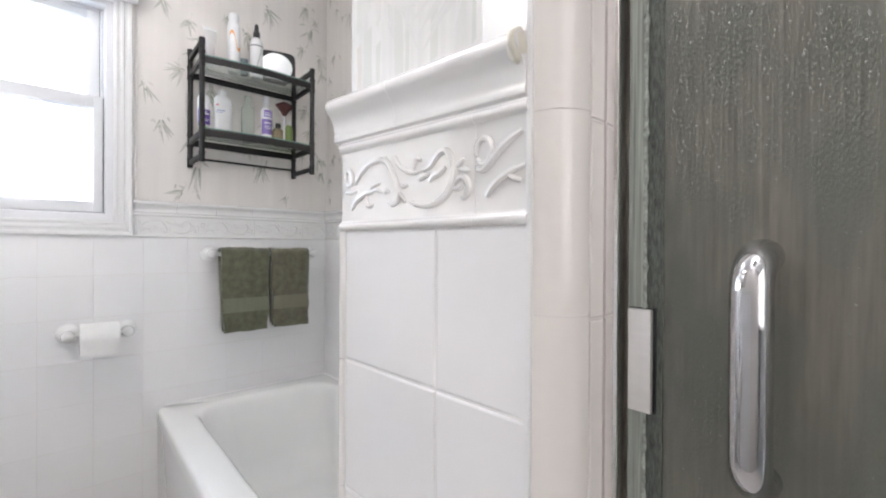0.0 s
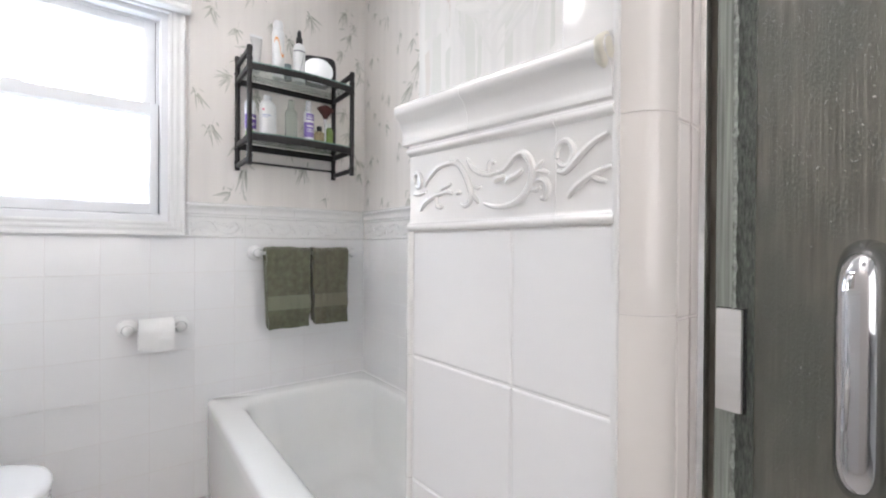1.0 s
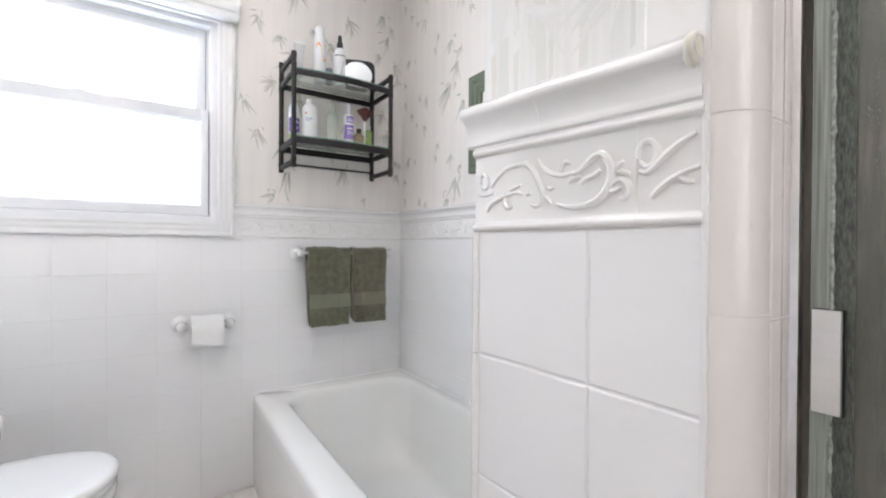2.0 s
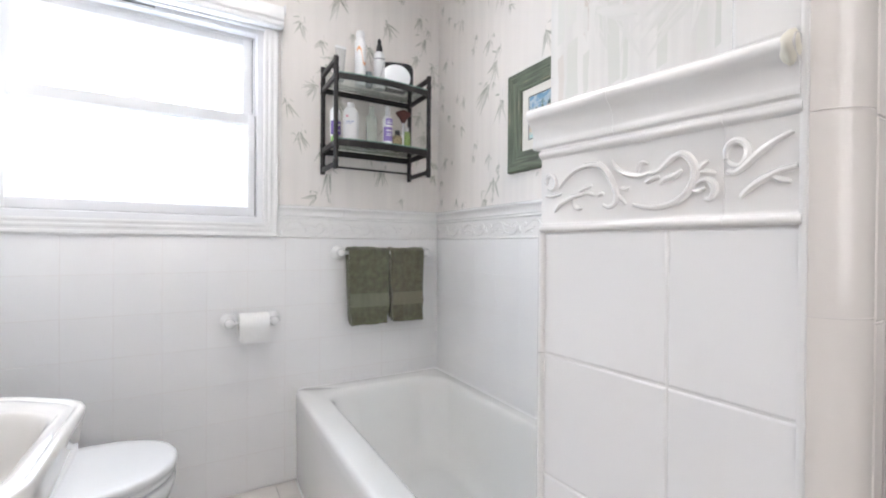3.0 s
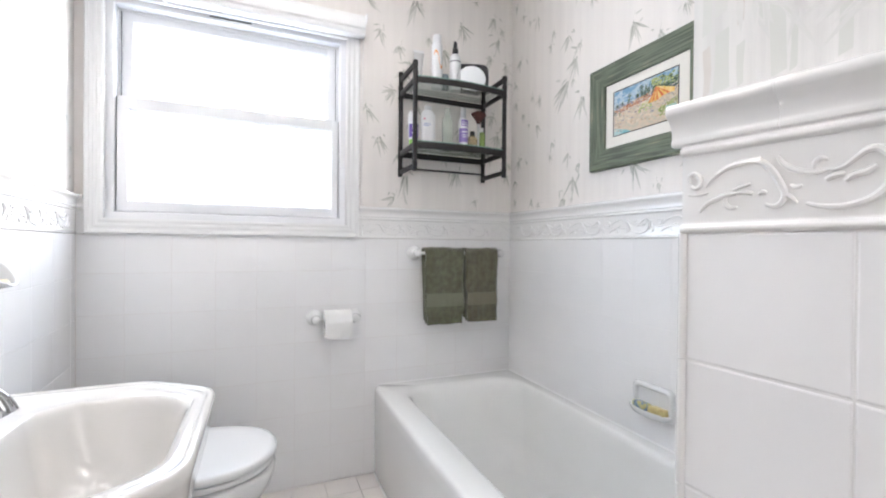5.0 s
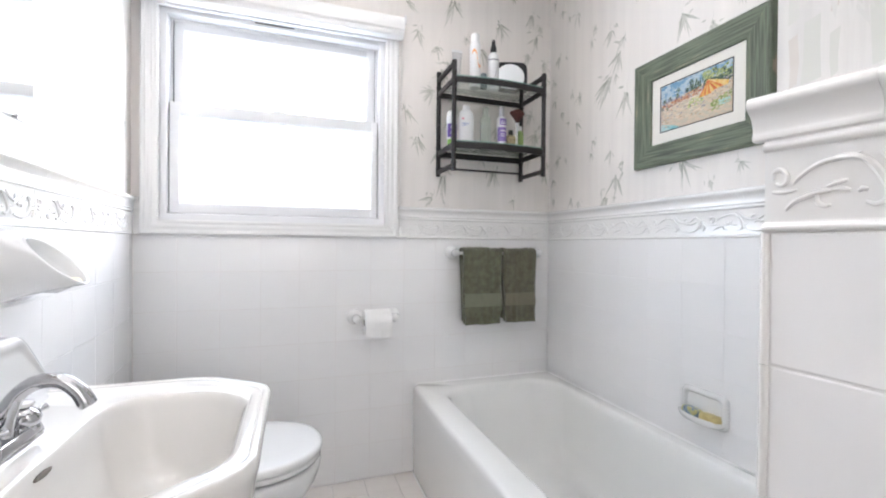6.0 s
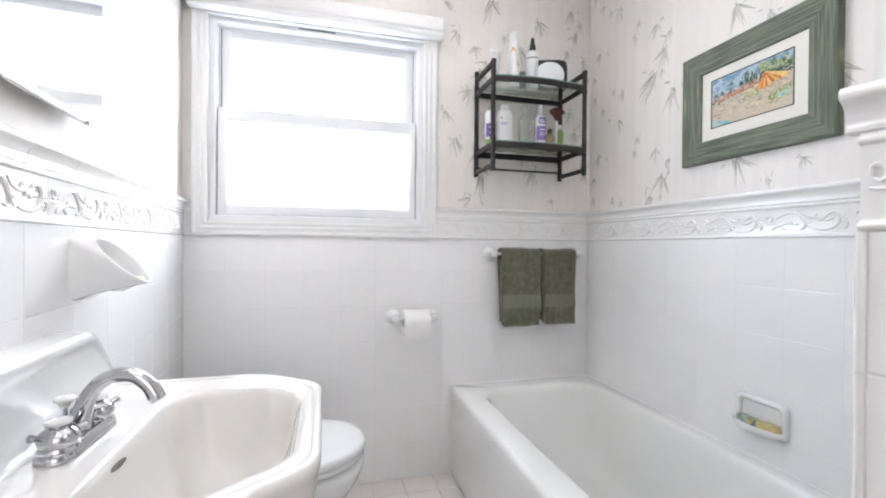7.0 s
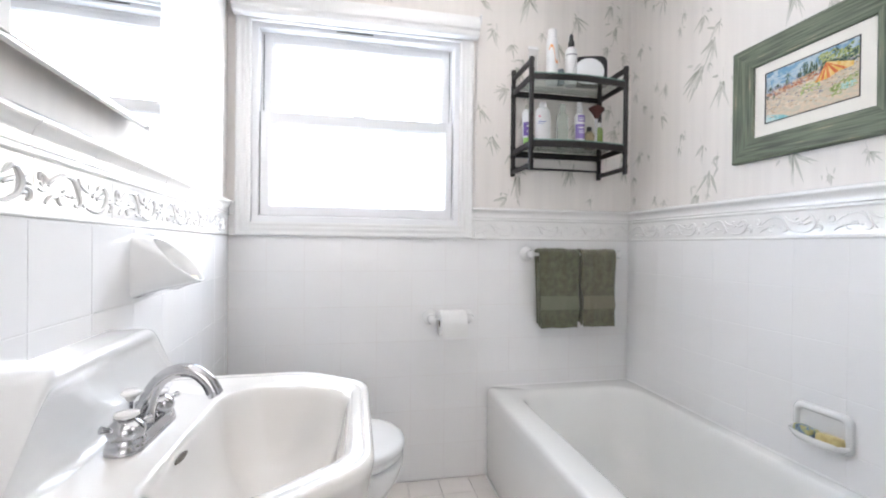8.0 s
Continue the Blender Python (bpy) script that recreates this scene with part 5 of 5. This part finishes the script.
# broad brushed bamboo on the partition: washed canes with long leaves between them
pale, deep, canes, washes = bmesh.new(), bmesh.new(), bmesh.new(), bmesh.new()
rnd = random.Random(12)
for u, v, size, ln in ((1.845, 1.34, .085, -.75), (1.74, 1.36, .075, .3), (1.80, 1.44, .10, -.5), (1.70, 1.47, .09, .4), (1.76, 1.66, .11, .1), (1.84, 1.84, .11, -.2), (1.71, 1.99, .11, .2)):
    sprig(pale, deep, pplace, u, v, size, rnd, 0.0003, 1.275, ln, 8)
for u, w in ((1.684, 0.006), (1.701, 0.010), (1.722, 0.005), (1.758, 0.009), (1.772, 0.004), (1.812, 0.007), (1.851, 0.006), (1.864, 0.004)):
    z = 1.27
    while z < 2.38:
        h = rnd.uniform(0.05, 0.16)
        g = [(u - w * rnd.uniform(.6, 1), z), (u + w * rnd.uniform(.6, 1), z + 0.004), (u + w * rnd.uniform(.5, 1), z + h * 0.5), (u + w * rnd.uniform(.6, 1), z + h), (u - w * rnd.uniform(.6, 1), z + h - 0.004), (u - w * rnd.uniform(.4, 1), z + h * 0.4)]
        cane = rnd.choice((canes, canes, washes))
        cane.faces.new([cane.verts.new(pplace(a, b, 0.00015)) for a, b in g])
        z += h + rnd.uniform(0.004, 0.02)
for mesh, used, words in ((canes, LEAFMID, "pale silver washed bamboo canes"), (washes, LEAFBEIGE, "beige washed streaks of the bamboo canes"), (pale, LEAFPALE, "pale silver printed bamboo leaves"), (deep, LEAFMID, "soft grey-green strokes of the printed leaves")):
    tagged(part("printed_leaves", mesh, used, wall_partition, words, smooth=False), kind="stuff")

# ---- wall shelf ----
shelf = thing("wall_shelf", "dark brown metal two-tier wall shelf with glass shelves", "shelf")
SL, SR, SB, SF = -0.634, -0.180, -0.013, -0.228
for x in (SL, SR):
    for y, z0, z1 in ((SB, 1.428, 1.935), (SF, 1.424, 1.910)):
        prof = [(0.0105, z0), (0.0112, z0 + 0.004), (0.0112, z0 + 0.03), (0.0125, z0 + 0.033), (0.0125, z0 + 0.04), (0.0105, z0 + 0.043)]
        for zc in (1.535, 1.825):
            prof += [(0.0105, zc - 0.022), (0.0128, zc - 0.019), (0.0128, zc - 0.011), (0.0112, zc - 0.009), (0.0112, zc + 0.027), (0.0128, zc + 0.029), (0.0128, zc + 0.036), (0.0105, zc + 0.039)]
        prof += [(0.0105, z1 - 0.024), (0.0118, z1 - 0.021), (0.0118, z1 - 0.004), (0.0105, z1)]
        part("post", lathe(prof, 14, pose(x, y, 0)), DARKWOOD, shelf)
    for z0, z1 in ((1.884, 1.906), (1.816, 1.838), (1.526, 1.550), (1.438, 1.458)):
        part("side_rail", bx(x - 0.0065, x + 0.0065, SF + 0.008, SB - 0.008, z0, z1, 0.002), DARKWOOD, shelf)


def bowed(y_end, y_mid, z0, z1, thick):
    rings = []
    for i in range(17):
        f = i / 16
        x = SL + 0.008 + (SR - SL - 0.016) * f
        y = y_end + (y_mid - y_end) * math.sin(math.pi * f)
        rings.append([(x, y - thick / 2, z0), (x, y + thick / 2, z0), (x, y + thick / 2, z1), (x, y - thick / 2, z1)])
    return loft(rings)


for z0, z1 in ((1.816, 1.840), (1.525, 1.553)):
    part("front_rail", bowed(SF, SF - 0.022, z0, z1, 0.009), DARKWOOD, shelf, angle=60)
    part("back_rail", bx(SL + 0.008, SR - 0.008, SB - 0.005, SB + 0.005, z0 - 0.004, z1 - 0.003, 0.002), DARKWOOD, shelf)
    g = []
    for i in range(17):
        f = i / 16
        x = SL + 0.0065 + (SR - SL - 0.013) * f
        yf = SF - 0.004 - 0.022 * math.sin(math.pi * f)
        g.append([(x, SB - 0.008, z1 + 0.0005), (x, yf, z1 + 0.0005), (x, yf, z1 + 0.0055), (x, SB - 0.008, z1 + 0.0055)])
    pane = part("glass_shelf", loft(g), SHELFGLASS, shelf, "greenish clear glass shelf", angle=30)
    rim = [[(x, y - 0.0008, a), (x, y - 0.0001, a), (x, y - 0.0001, b), (x, y - 0.0008, b)] for (x, y, a), (_, _, b) in ((q[1], q[2]) for q in g)]
    part("glass_edge", loft(rim), GLASSEDGE, pane, "teal-green ground front edge of the glass", angle=60)
part("towel_rod", tube([(SL, SB, 1.470), (SR, SB, 1.470)], 0.0048, 10), DARKWOOD, shelf)
T1, T2 = 1.8460, 1.5590


# ---- toiletries ----
def plain(name, col, rough=0.35, trans=0.0, **k):
    return material(name, col, rough, var=0.04, scale=20, trans=trans, **k)


WHITEP = plain("white_plastic", (0.78, 0.78, 0.78))
SILVERP = plain("silver_plastic", (0.6, 0.6, 0.62), 0.25)
PURPLE = plain("purple_label", (0.13, 0.07, 0.30), 0.5)
VIOLET = plain("violet_label", (0.24, 0.17, 0.45), 0.5)
LIME = plain("lime_green_plastic", (0.25, 0.48, 0.10))
ORANGE = plain("orange_print", (0.80, 0.38, 0.14), 0.5)
CLEARG = plain("clear_green_plastic", (0.86, 0.93, 0.87), 0.08, trans=0.85, ior=1.2)
CLEARB = plain("blue_glass_jar", (0.30, 0.42, 0.46), 0.12, trans=0.6)
AMBER = plain("amber_liquid_plastic", (0.72, 0.60, 0.38), 0.12, trans=0.7, ior=1.25)
GREENL = plain("green_liquid_plastic", (0.50, 0.68, 0.25), 0.12, trans=0.6, ior=1.25)
RED = plain("dark_red_plastic", (0.35, 0.05, 0.05))
BRISTLE = material("dark_red_brown_bristle", (0.07, 0.02, 0.015), 0.8, var=0.4, scale=3, streak=(200, 200, 10), bump=0.6, bump_scale=3)
PINK = plain("pink_print", (0.70, 0.22, 0.30), 0.5)
BLUEI = plain("blue_print", (0.15, 0.22, 0.50), 0.5)
GREYI = plain("grey_print", (0.20, 0.20, 0.22), 0.5)


def band(r, z0, z1, a0, a1, m, n=10, e=0.0006):
    """A printed patch wrapped on a round body, between two angles in degrees (270 faces the room)."""
    pts = [radians(a0 + (a1 - a0) * i / n) for i in range(n + 1)]
    rings = []
    for z in (z0, z1):
        rings.append([m @ Vector(((r + e) * math.cos(a), (r + e) * math.sin(a), z)) for a in pts])
    return loft(rings, False, False, None, False)


def squeeze(x, y, z, sx=1.0, sy=1.0, turn=0):
    return pose(x, y, z, 0, 0, turn) @ Matrix.Diagonal((sx, sy, 1, 1))


YB = -0.115
# upper shelf
m = squeeze(-0.583, -0.125, T1)
o = thing("cosmetic_tube", "small clear white tube standing on its cap", "tube")
part("cap", lathe([(0.014, 0), (0.015, 0.002), (0.015, 0.022), (0.013, 0.024)], 18, m), WHITEP, o)
body = [[(-0.583 + 0.0145 * (1 + 0.75 * f) * math.cos(a), -0.125 + 0.0145 * (1 - 0.85 * f) * math.sin(a), T1 + 0.024 + 0.125 * f) for a in (2 * math.pi * i / 20 for i in range(20))] for f in (0, 0.2, 0.4, 0.6, 0.8, 1.0)]
part("body", loft(body), plain("milky_plastic", (0.75, 0.74, 0.73), 0.25, 0.3), o)
part("crimp", bx(-0.6085, -0.5575, -0.1275, -0.1225, T1 + 0.147, T1 + 0.158, 0.001), WHITEP, o)

m = squeeze(-0.487, YB, T1) @ Matrix.Diagonal((1, 1, 1.05, 1))
o = thing("spray_can", "tall white aerosol can with an orange swirl", "spray can")
part("can", lathe([(0.024, 0), (0.026, 0.003), (0.026, 0.185), (0.024, 0.195), (0.020, 0.203)], 28, m), WHITEP, o)
part("cap", lathe([(0.0205, 0.2035), (0.0205, 0.232), (0.018, 0.238), (0.008, 0.240)], 24, m), WHITEP, o)
sw = bmesh.new()
line = spline([(215, 0.145), (235, 0.160), (258, 0.150), (270, 0.125), (282, 0.098), (300, 0.088), (320, 0.10)], 4)
for a, b in zip(line, line[1:]):
    q = [m @ Vector((0.0264 * math.cos(radians(p.x)), 0.0264 * math.sin(radians(p.x)), p.y + d)) for p, d in ((a, -0.006), (b, -0.006), (b, 0.006), (a, 0.006))]
    sw.faces.new([sw.verts.new(v) for v in q])
part("orange_swirl", sw, ORANGE, o, "orange printed swirl", smooth=False)

m = squeeze(-0.447, -0.12, T1) @ Matrix.Diagonal((1.05, 1.05, 1.15, 1))
o = thing("glass_jar", "small blue glass jar with a dark lid", "jar")
part("jar", lathe([(0.016, 0), (0.018, 0.003), (0.018, 0.038), (0.015, 0.042)], 20, m), CLEARB, o)
part("lid", lathe([(0.0165, 0.0425), (0.0165, 0.056), (0.015, 0.058)], 20, m), plain("slate_plastic", (0.16, 0.20, 0.22)), o)

m = squeeze(-0.394, -0.12, T1) @ Matrix.Diagonal((1.08, 1.08, 1.14, 1))
o = thing("spray_bottle", "white pump spray bottle with black nozzle", "bottle")
part("bottle", lathe([(0.023, 0), (0.025, 0.003), (0.025, 0.128), (0.023, 0.140), (0.016, 0.150), (0.012, 0.153)], 26, m), WHITEP, o)
part("collar", lathe([(0.0125, 0.1535), (0.0135, 0.155), (0.0135, 0.175), (0.011, 0.180)], 18, m), BLACK, o)
part("nozzle", lathe([(0.008, 0.1805), (0.009, 0.184), (0.0085, 0.200), (0.005, 0.208)], 14, m), BLACK, o)
part("stripe", band(0.025, 0.116, 0.121, 190, 350, m), GREYI, o)
sl = bmesh.new()
for a, b in zip(range(245, 300, 5), range(250, 305, 5)):
    za, zb = 0.01 + (a - 245) * 0.0017, 0.01 + (b - 245) * 0.0017
    sl.faces.new([sl.verts.new(m @ Vector((0.0256 * math.cos(radians(t)), 0.0256 * math.sin(radians(t)), z))) for t, z in ((a, za), (b, zb), (b, zb + 0.007), (a, za + 0.007))])
part("diagonal_stripe", sl, GREYI, o, smooth=False)

o = thing("makeup_mirror", "oval makeup mirror in a black stand", "mirror")
mm = pose(-0.312, -0.140, T1, -3, 0, -18)


def oval(w, h, cx=0.0, cz=0.0, p=2.0, n=36):
    return [(cx + w * math.copysign(abs(math.cos(a)) ** (2 / p), math.cos(a)), cz + h * math.copysign(abs(math.sin(a)) ** (2 / p), math.sin(a))) for a in (2 * math.pi * i / n for i in range(n))]


outer, inner = oval(0.082, 0.068, 0, 0.069, 5.0), oval(0.069, 0.064, 0, 0.066, 2.0)
rings = [[mm @ Vector((a, y, b)) for a, b in pts] for pts, y in ((inner, 0.004), (inner, -0.004), (outer, -0.004), (outer, 0.006))]
part("frame", loft(rings + [rings[0]], False, False), BLACK, o, angle=40)
part("mirror", loft([[mm @ Vector((a * 0.999, y, b)) for a, b in inner] for y in (0.002, -0.001)]), MIRROR, o, "pale oval mirror", smooth=False)
part("foot", bx(-0.361, -0.264, -0.150, -0.108, T1, T1 + 0.007, 0.002), BLACK, o)

# lower shelf
m = squeeze(-0.604, -0.115, T2)
o = thing("shampoo_bottle", "white and purple bottle standing on a green cap", "bottle")
part("cap", lathe([(0.018, 0), (0.019, 0.002), (0.019, 0.026), (0.018, 0.028)], 22, m), LIME, o)
part("body", lathe([(0.0195, 0.0285), (0.0225, 0.034), (0.0235, 0.12), (0.022, 0.150), (0.015, 0.160), (0.004, 0.163)], 24, m), WHITEP, o)
part("label_patch", band(0.0236, 0.036, 0.098, 200, 350, m, e=0.0008), PURPLE, o, "purple label")
for z0, z1, a1 in ((0.050, 0.0525, 300), (0.056, 0.0585, 315), (0.076, 0.083, 310), (0.087, 0.0895, 290)):
    part("label_bar", band(0.0246, z0, z1, 240, a1, m), WHITEP, o)

m = squeeze(-0.534, -0.125, T2, 1.0, 0.62)
o = thing("lotion_bottle", "large white lotion bottle with small printed marks", "bottle")
part("bottle", lathe([(0.033, 0), (0.036, 0.004), (0.0365, 0.13), (0.034, 0.152), (0.026, 0.166), (0.017, 0.171)], 28, m), WHITEP, o)
part("cap", lathe([(0.0175, 0.1715), (0.0175, 0.190), (0.0155, 0.193)], 22, m), WHITEP, o)
part("print_mark", band(0.0365, 0.122, 0.130, 222, 240, m), PINK, o)
part("print_mark", band(0.0365, 0.101, 0.104, 222, 280, m), BLUEI, o)
part("print_mark", band(0.0365, 0.093, 0.095, 222, 265, m), BLUEI, o)

m = squeeze(-0.425, -0.105, T2, 1.12, 0.8)
o = thing("clear_bottle", "translucent pale green plastic bottle", "bottle")
part("bottle", lathe([(0.022, 0), (0.0245, 0.004), (0.0245, 0.135), (0.021, 0.152), (0.011, 0.160)], 24, m), CLEARG, o)
part("cap", lathe([(0.0115, 0.1605), (0.0125, 0.163), (0.0125, 0.198), (0.010, 0.202)], 18, m), CLEARG, o)

o = thing("lip_pot", "small dark red cosmetic pot", "jar")
part("pot", lathe([(0.012, 0), (0.013, 0.002), (0.013, 0.012), (0.010, 0.015)], 18, squeeze(-0.392, -0.15, T2)), RED, o)

m = squeeze(-0.353, -0.130, T2) @ Matrix.Diagonal((1, 1, 1.14, 1))
o = thing("mist_bottle", "white and violet bottle with a silver cap", "bottle")
part("bottle", lathe([(0.022, 0), (0.0235, 0.003), (0.0235, 0.118), (0.021, 0.130), (0.013, 0.137)], 24, m), WHITEP, o)
part("label_patch", band(0.0235, 0.030, 0.090, 195, 345, m), VIOLET, o, "violet label")
part("label_patch", band(0.0235, 0.098, 0.126, 225, 330, m), VIOLET, o, "violet label")
for z0, z1, a1 in ((0.052, 0.0545, 300), (0.060, 0.0625, 312), (0.072, 0.077, 305), (0.104, 0.108, 300), (0.113, 0.1155, 290)):
    part("label_bar", band(0.0242, z0, z1, 236, a1, m), WHITEP, o)
part("cap", lathe([(0.0128, 0.1375), (0.0128, 0.176), (0.0115, 0.180)], 18, m), SILVERP, o)

m = squeeze(-0.296, -0.118, T2, 1.2, 0.85)
o = thing("amber_bottle", "small bottle of amber liquid", "bottle")
part("bottle", lathe([(0.020, 0), (0.022, 0.003), (0.022, 0.062), (0.018, 0.072), (0.010, 0.077)], 22, m), AMBER, o)
part("cap", lathe([(0.0105, 0.0775), (0.0105, 0.098), (0.009, 0.100)], 16, m), BLACK, o)
m = squeeze(-0.250, -0.13, T2, 1.05, 0.75)
o = thing("green_bottle", "small bottle of bright green liquid", "bottle")
part("bottle", lathe([(0.015, 0), (0.0165, 0.003), (0.0165, 0.080), (0.013, 0.094), (0.008, 0.098)], 22, m), GREENL, o)
part("cap", lathe([(0.0085, 0.0985), (0.0085, 0.118), (0.007, 0.12)], 16, m), WHITEP, o)
o = thing("makeup_brush", "fan makeup brush with dark red bristles and silver handle", "brush")
part("handle", tube([(-0.282, -0.155, T2), (-0.282, -0.156, T2 + 0.06), (-0.282, -0.157, T2 + 0.128)], 0.006, 12, None, [0.6, 0.8, 1.15]), SILVERP, o)
rings = []
for f, w, d in ((0, 0.007, 0.007), (0.3, 0.016, 0.012), (0.6, 0.030, 0.016), (0.85, 0.040, 0.017), (1.0, 0.041, 0.014), (1.08, 0.030, 0.008)):
    rings.append([(-0.282 + w * math.cos(a), -0.157 + d * math.sin(a), T2 + 0.128 + 0.060 * f - 0.012 * (abs(math.cos(a)) * f) ** 2) for a in (2 * math.pi * i / 26 for i in range(26))])
part("bristles", loft(rings), BRISTLE, o, "dark red-brown bristles", angle=60)

# ---- unseen ceiling fixtures, added to house the fill lamps ----
fixture = thing("ceiling_light", "unseen added white glass bowl ceiling light shining upwards", "ceiling light")
part("canopy", lathe([(0.065, TOP - 0.001), (0.065, TOP - 0.012), (0.05, TOP - 0.022), (0.012, TOP - 0.026)], 28), PAINT, fixture)
part("stem", lathe([(0.007, TOP - 0.0265), (0.007, 2.145)], 12), CHROME, fixture)
part("bowl", lathe([(0.19, 2.215), (0.185, 2.212), (0.17, 2.18), (0.13, 2.15), (0.07, 2.135), (0.008, 2.13), (0.008, 2.124), (0.075, 2.129), (0.135, 2.144), (0.178, 2.176), (0.193, 2.214), (0.19, 2.215)], 36, None, False, False), WHITEP, fixture, "frosted white glass bowl")
fixture.matrix_basis = pose(-1.02, -0.80, 0)
copy_thing(fixture, pose(-1.22, -2.35, 0))

# ---- vanity light ----
GLOBE = material("opal_glass", (0.85, 0.85, 0.84), 0.25, var=0.01)
vanity_light = thing("vanity_light", "chrome vanity light bar with opal glass globes", "wall light")
part("back_plate", bx(-0.72, -0.14, 0.022, 0.050, 2.115, 2.215, 0.006, 3), CHROME, vanity_light)
for x in (-0.62, -0.43, -0.24):
    arm = part("arm", tube([(x, 0.022, 2.165), (x, -0.012, 2.165)], 0.012, 14), CHROME, vanity_light)
    part("globe", lathe([(0.016, -0.050), (0.036, -0.040), (0.050, -0.016), (0.053, 0.004), (0.046, 0.028), (0.030, 0.046), (0.014, 0.052)], 28, pose(x, -0.058, 2.165)), GLOBE, arm, "opal white glass globe")
vanity_light.matrix_basis = cabinet.matrix_basis

# ---- tiles ----
part("grout", bx(LEFT - 0.003, -0.001, -0.0034, 0.0035, 0.0, BAND), JOINT, wall_north, smooth=False)
part("grout", bx(-0.0034, 0.0035, -1.656, -0.003, 0.30, BAND), GROUT, wall_east, smooth=False)
part("grout", bx(-2.3, -0.003, -0.0028, 0.0035, 0.0, BAND), GROUT, wall_west, smooth=False)
g = part("grout", bx(1.658, 1.932, -0.0068, 0.0005, 0.0, 1.112), GROUT, wall_partition, smooth=False)
g.matrix_basis = FACE
rnd = random.Random(21)


def tilt():
    return rnd.uniform(-0.12, 0.12)


def lay(parent, name, mesh_of, us, vs, m, skip=None):
    """Tiles in a grid of joints us by vs, in the plane of m's local x and z; cut ones where the joints are closer."""
    cache = {}
    for u0, u1 in zip(us, us[1:]):
        for v0, v1 in zip(vs, vs[1:]):
            if skip and skip((u0 + u1) / 2, (v0 + v1) / 2):
                continue
            key = (round(u1 - u0, 4), round(v1 - v0, 4))
            if key not in cache:
                cache[key] = mesh_of(key)
            piece(name, cache[key], parent, m @ pose((u0 + u1) / 2, 0, (v0 + v1) / 2, tilt(), 0, tilt()))


def wall_tile(key):
    return tile_mesh("wall_tile", key[0] - 0.0007, key[1] - 0.0012, TILE, 0.0080, 0.0012)


def steps(a, b, p):
    out = [a]
    while out[-1] + p < b - 0.004:
        out.append(out[-1] + p)
    return out + [b]


def down(top, bottom, p):
    return list(reversed([-v for v in steps(-top, -bottom, p)]))


PX = 0.158
lay(wall_north, "wall_tile", wall_tile, [LEFT + 0.001] + [-1.748 + PX * k for k in range(12)] + [-0.002], [0.0] + [0.974 - 0.162 * k for k in range(5, -1, -1)] + [BAND - 0.001], pose(0, 0.004, 0),
    lambda u, v: u > -0.70 and v < 0.38)
lay(wall_east, "wall_tile", wall_tile, [0.006] + steps(0.065, 1.655, 0.158), down(BAND - 0.001, 0.36, 0.152), pose(0.004, 0, 0, rz=-90))
lay(wall_west, "wall_tile", wall_tile, [-2.2942 + 0.1722 * k for k in range(14)] + [-0.006], down(BAND - 0.001, 0.0, 0.163), pose(0, 0.004, 0))


def floor_tile(key):
    return tile_mesh("floor_tile", key[0] - 0.0022, key[1] - 0.0022, FLOORTILE, 0.008, 0.0012)


lay(floor, "floor_tile", floor_tile, [LEFT + 0.001] + [-1.710 + 0.145 * k for k in range(7)] + [-0.755], [-3.198] + [-0.13 - 0.145 * k for k in range(21, -1, -1)] + [-0.005], pose(0, 0, -0.008, -90, 0, 0))
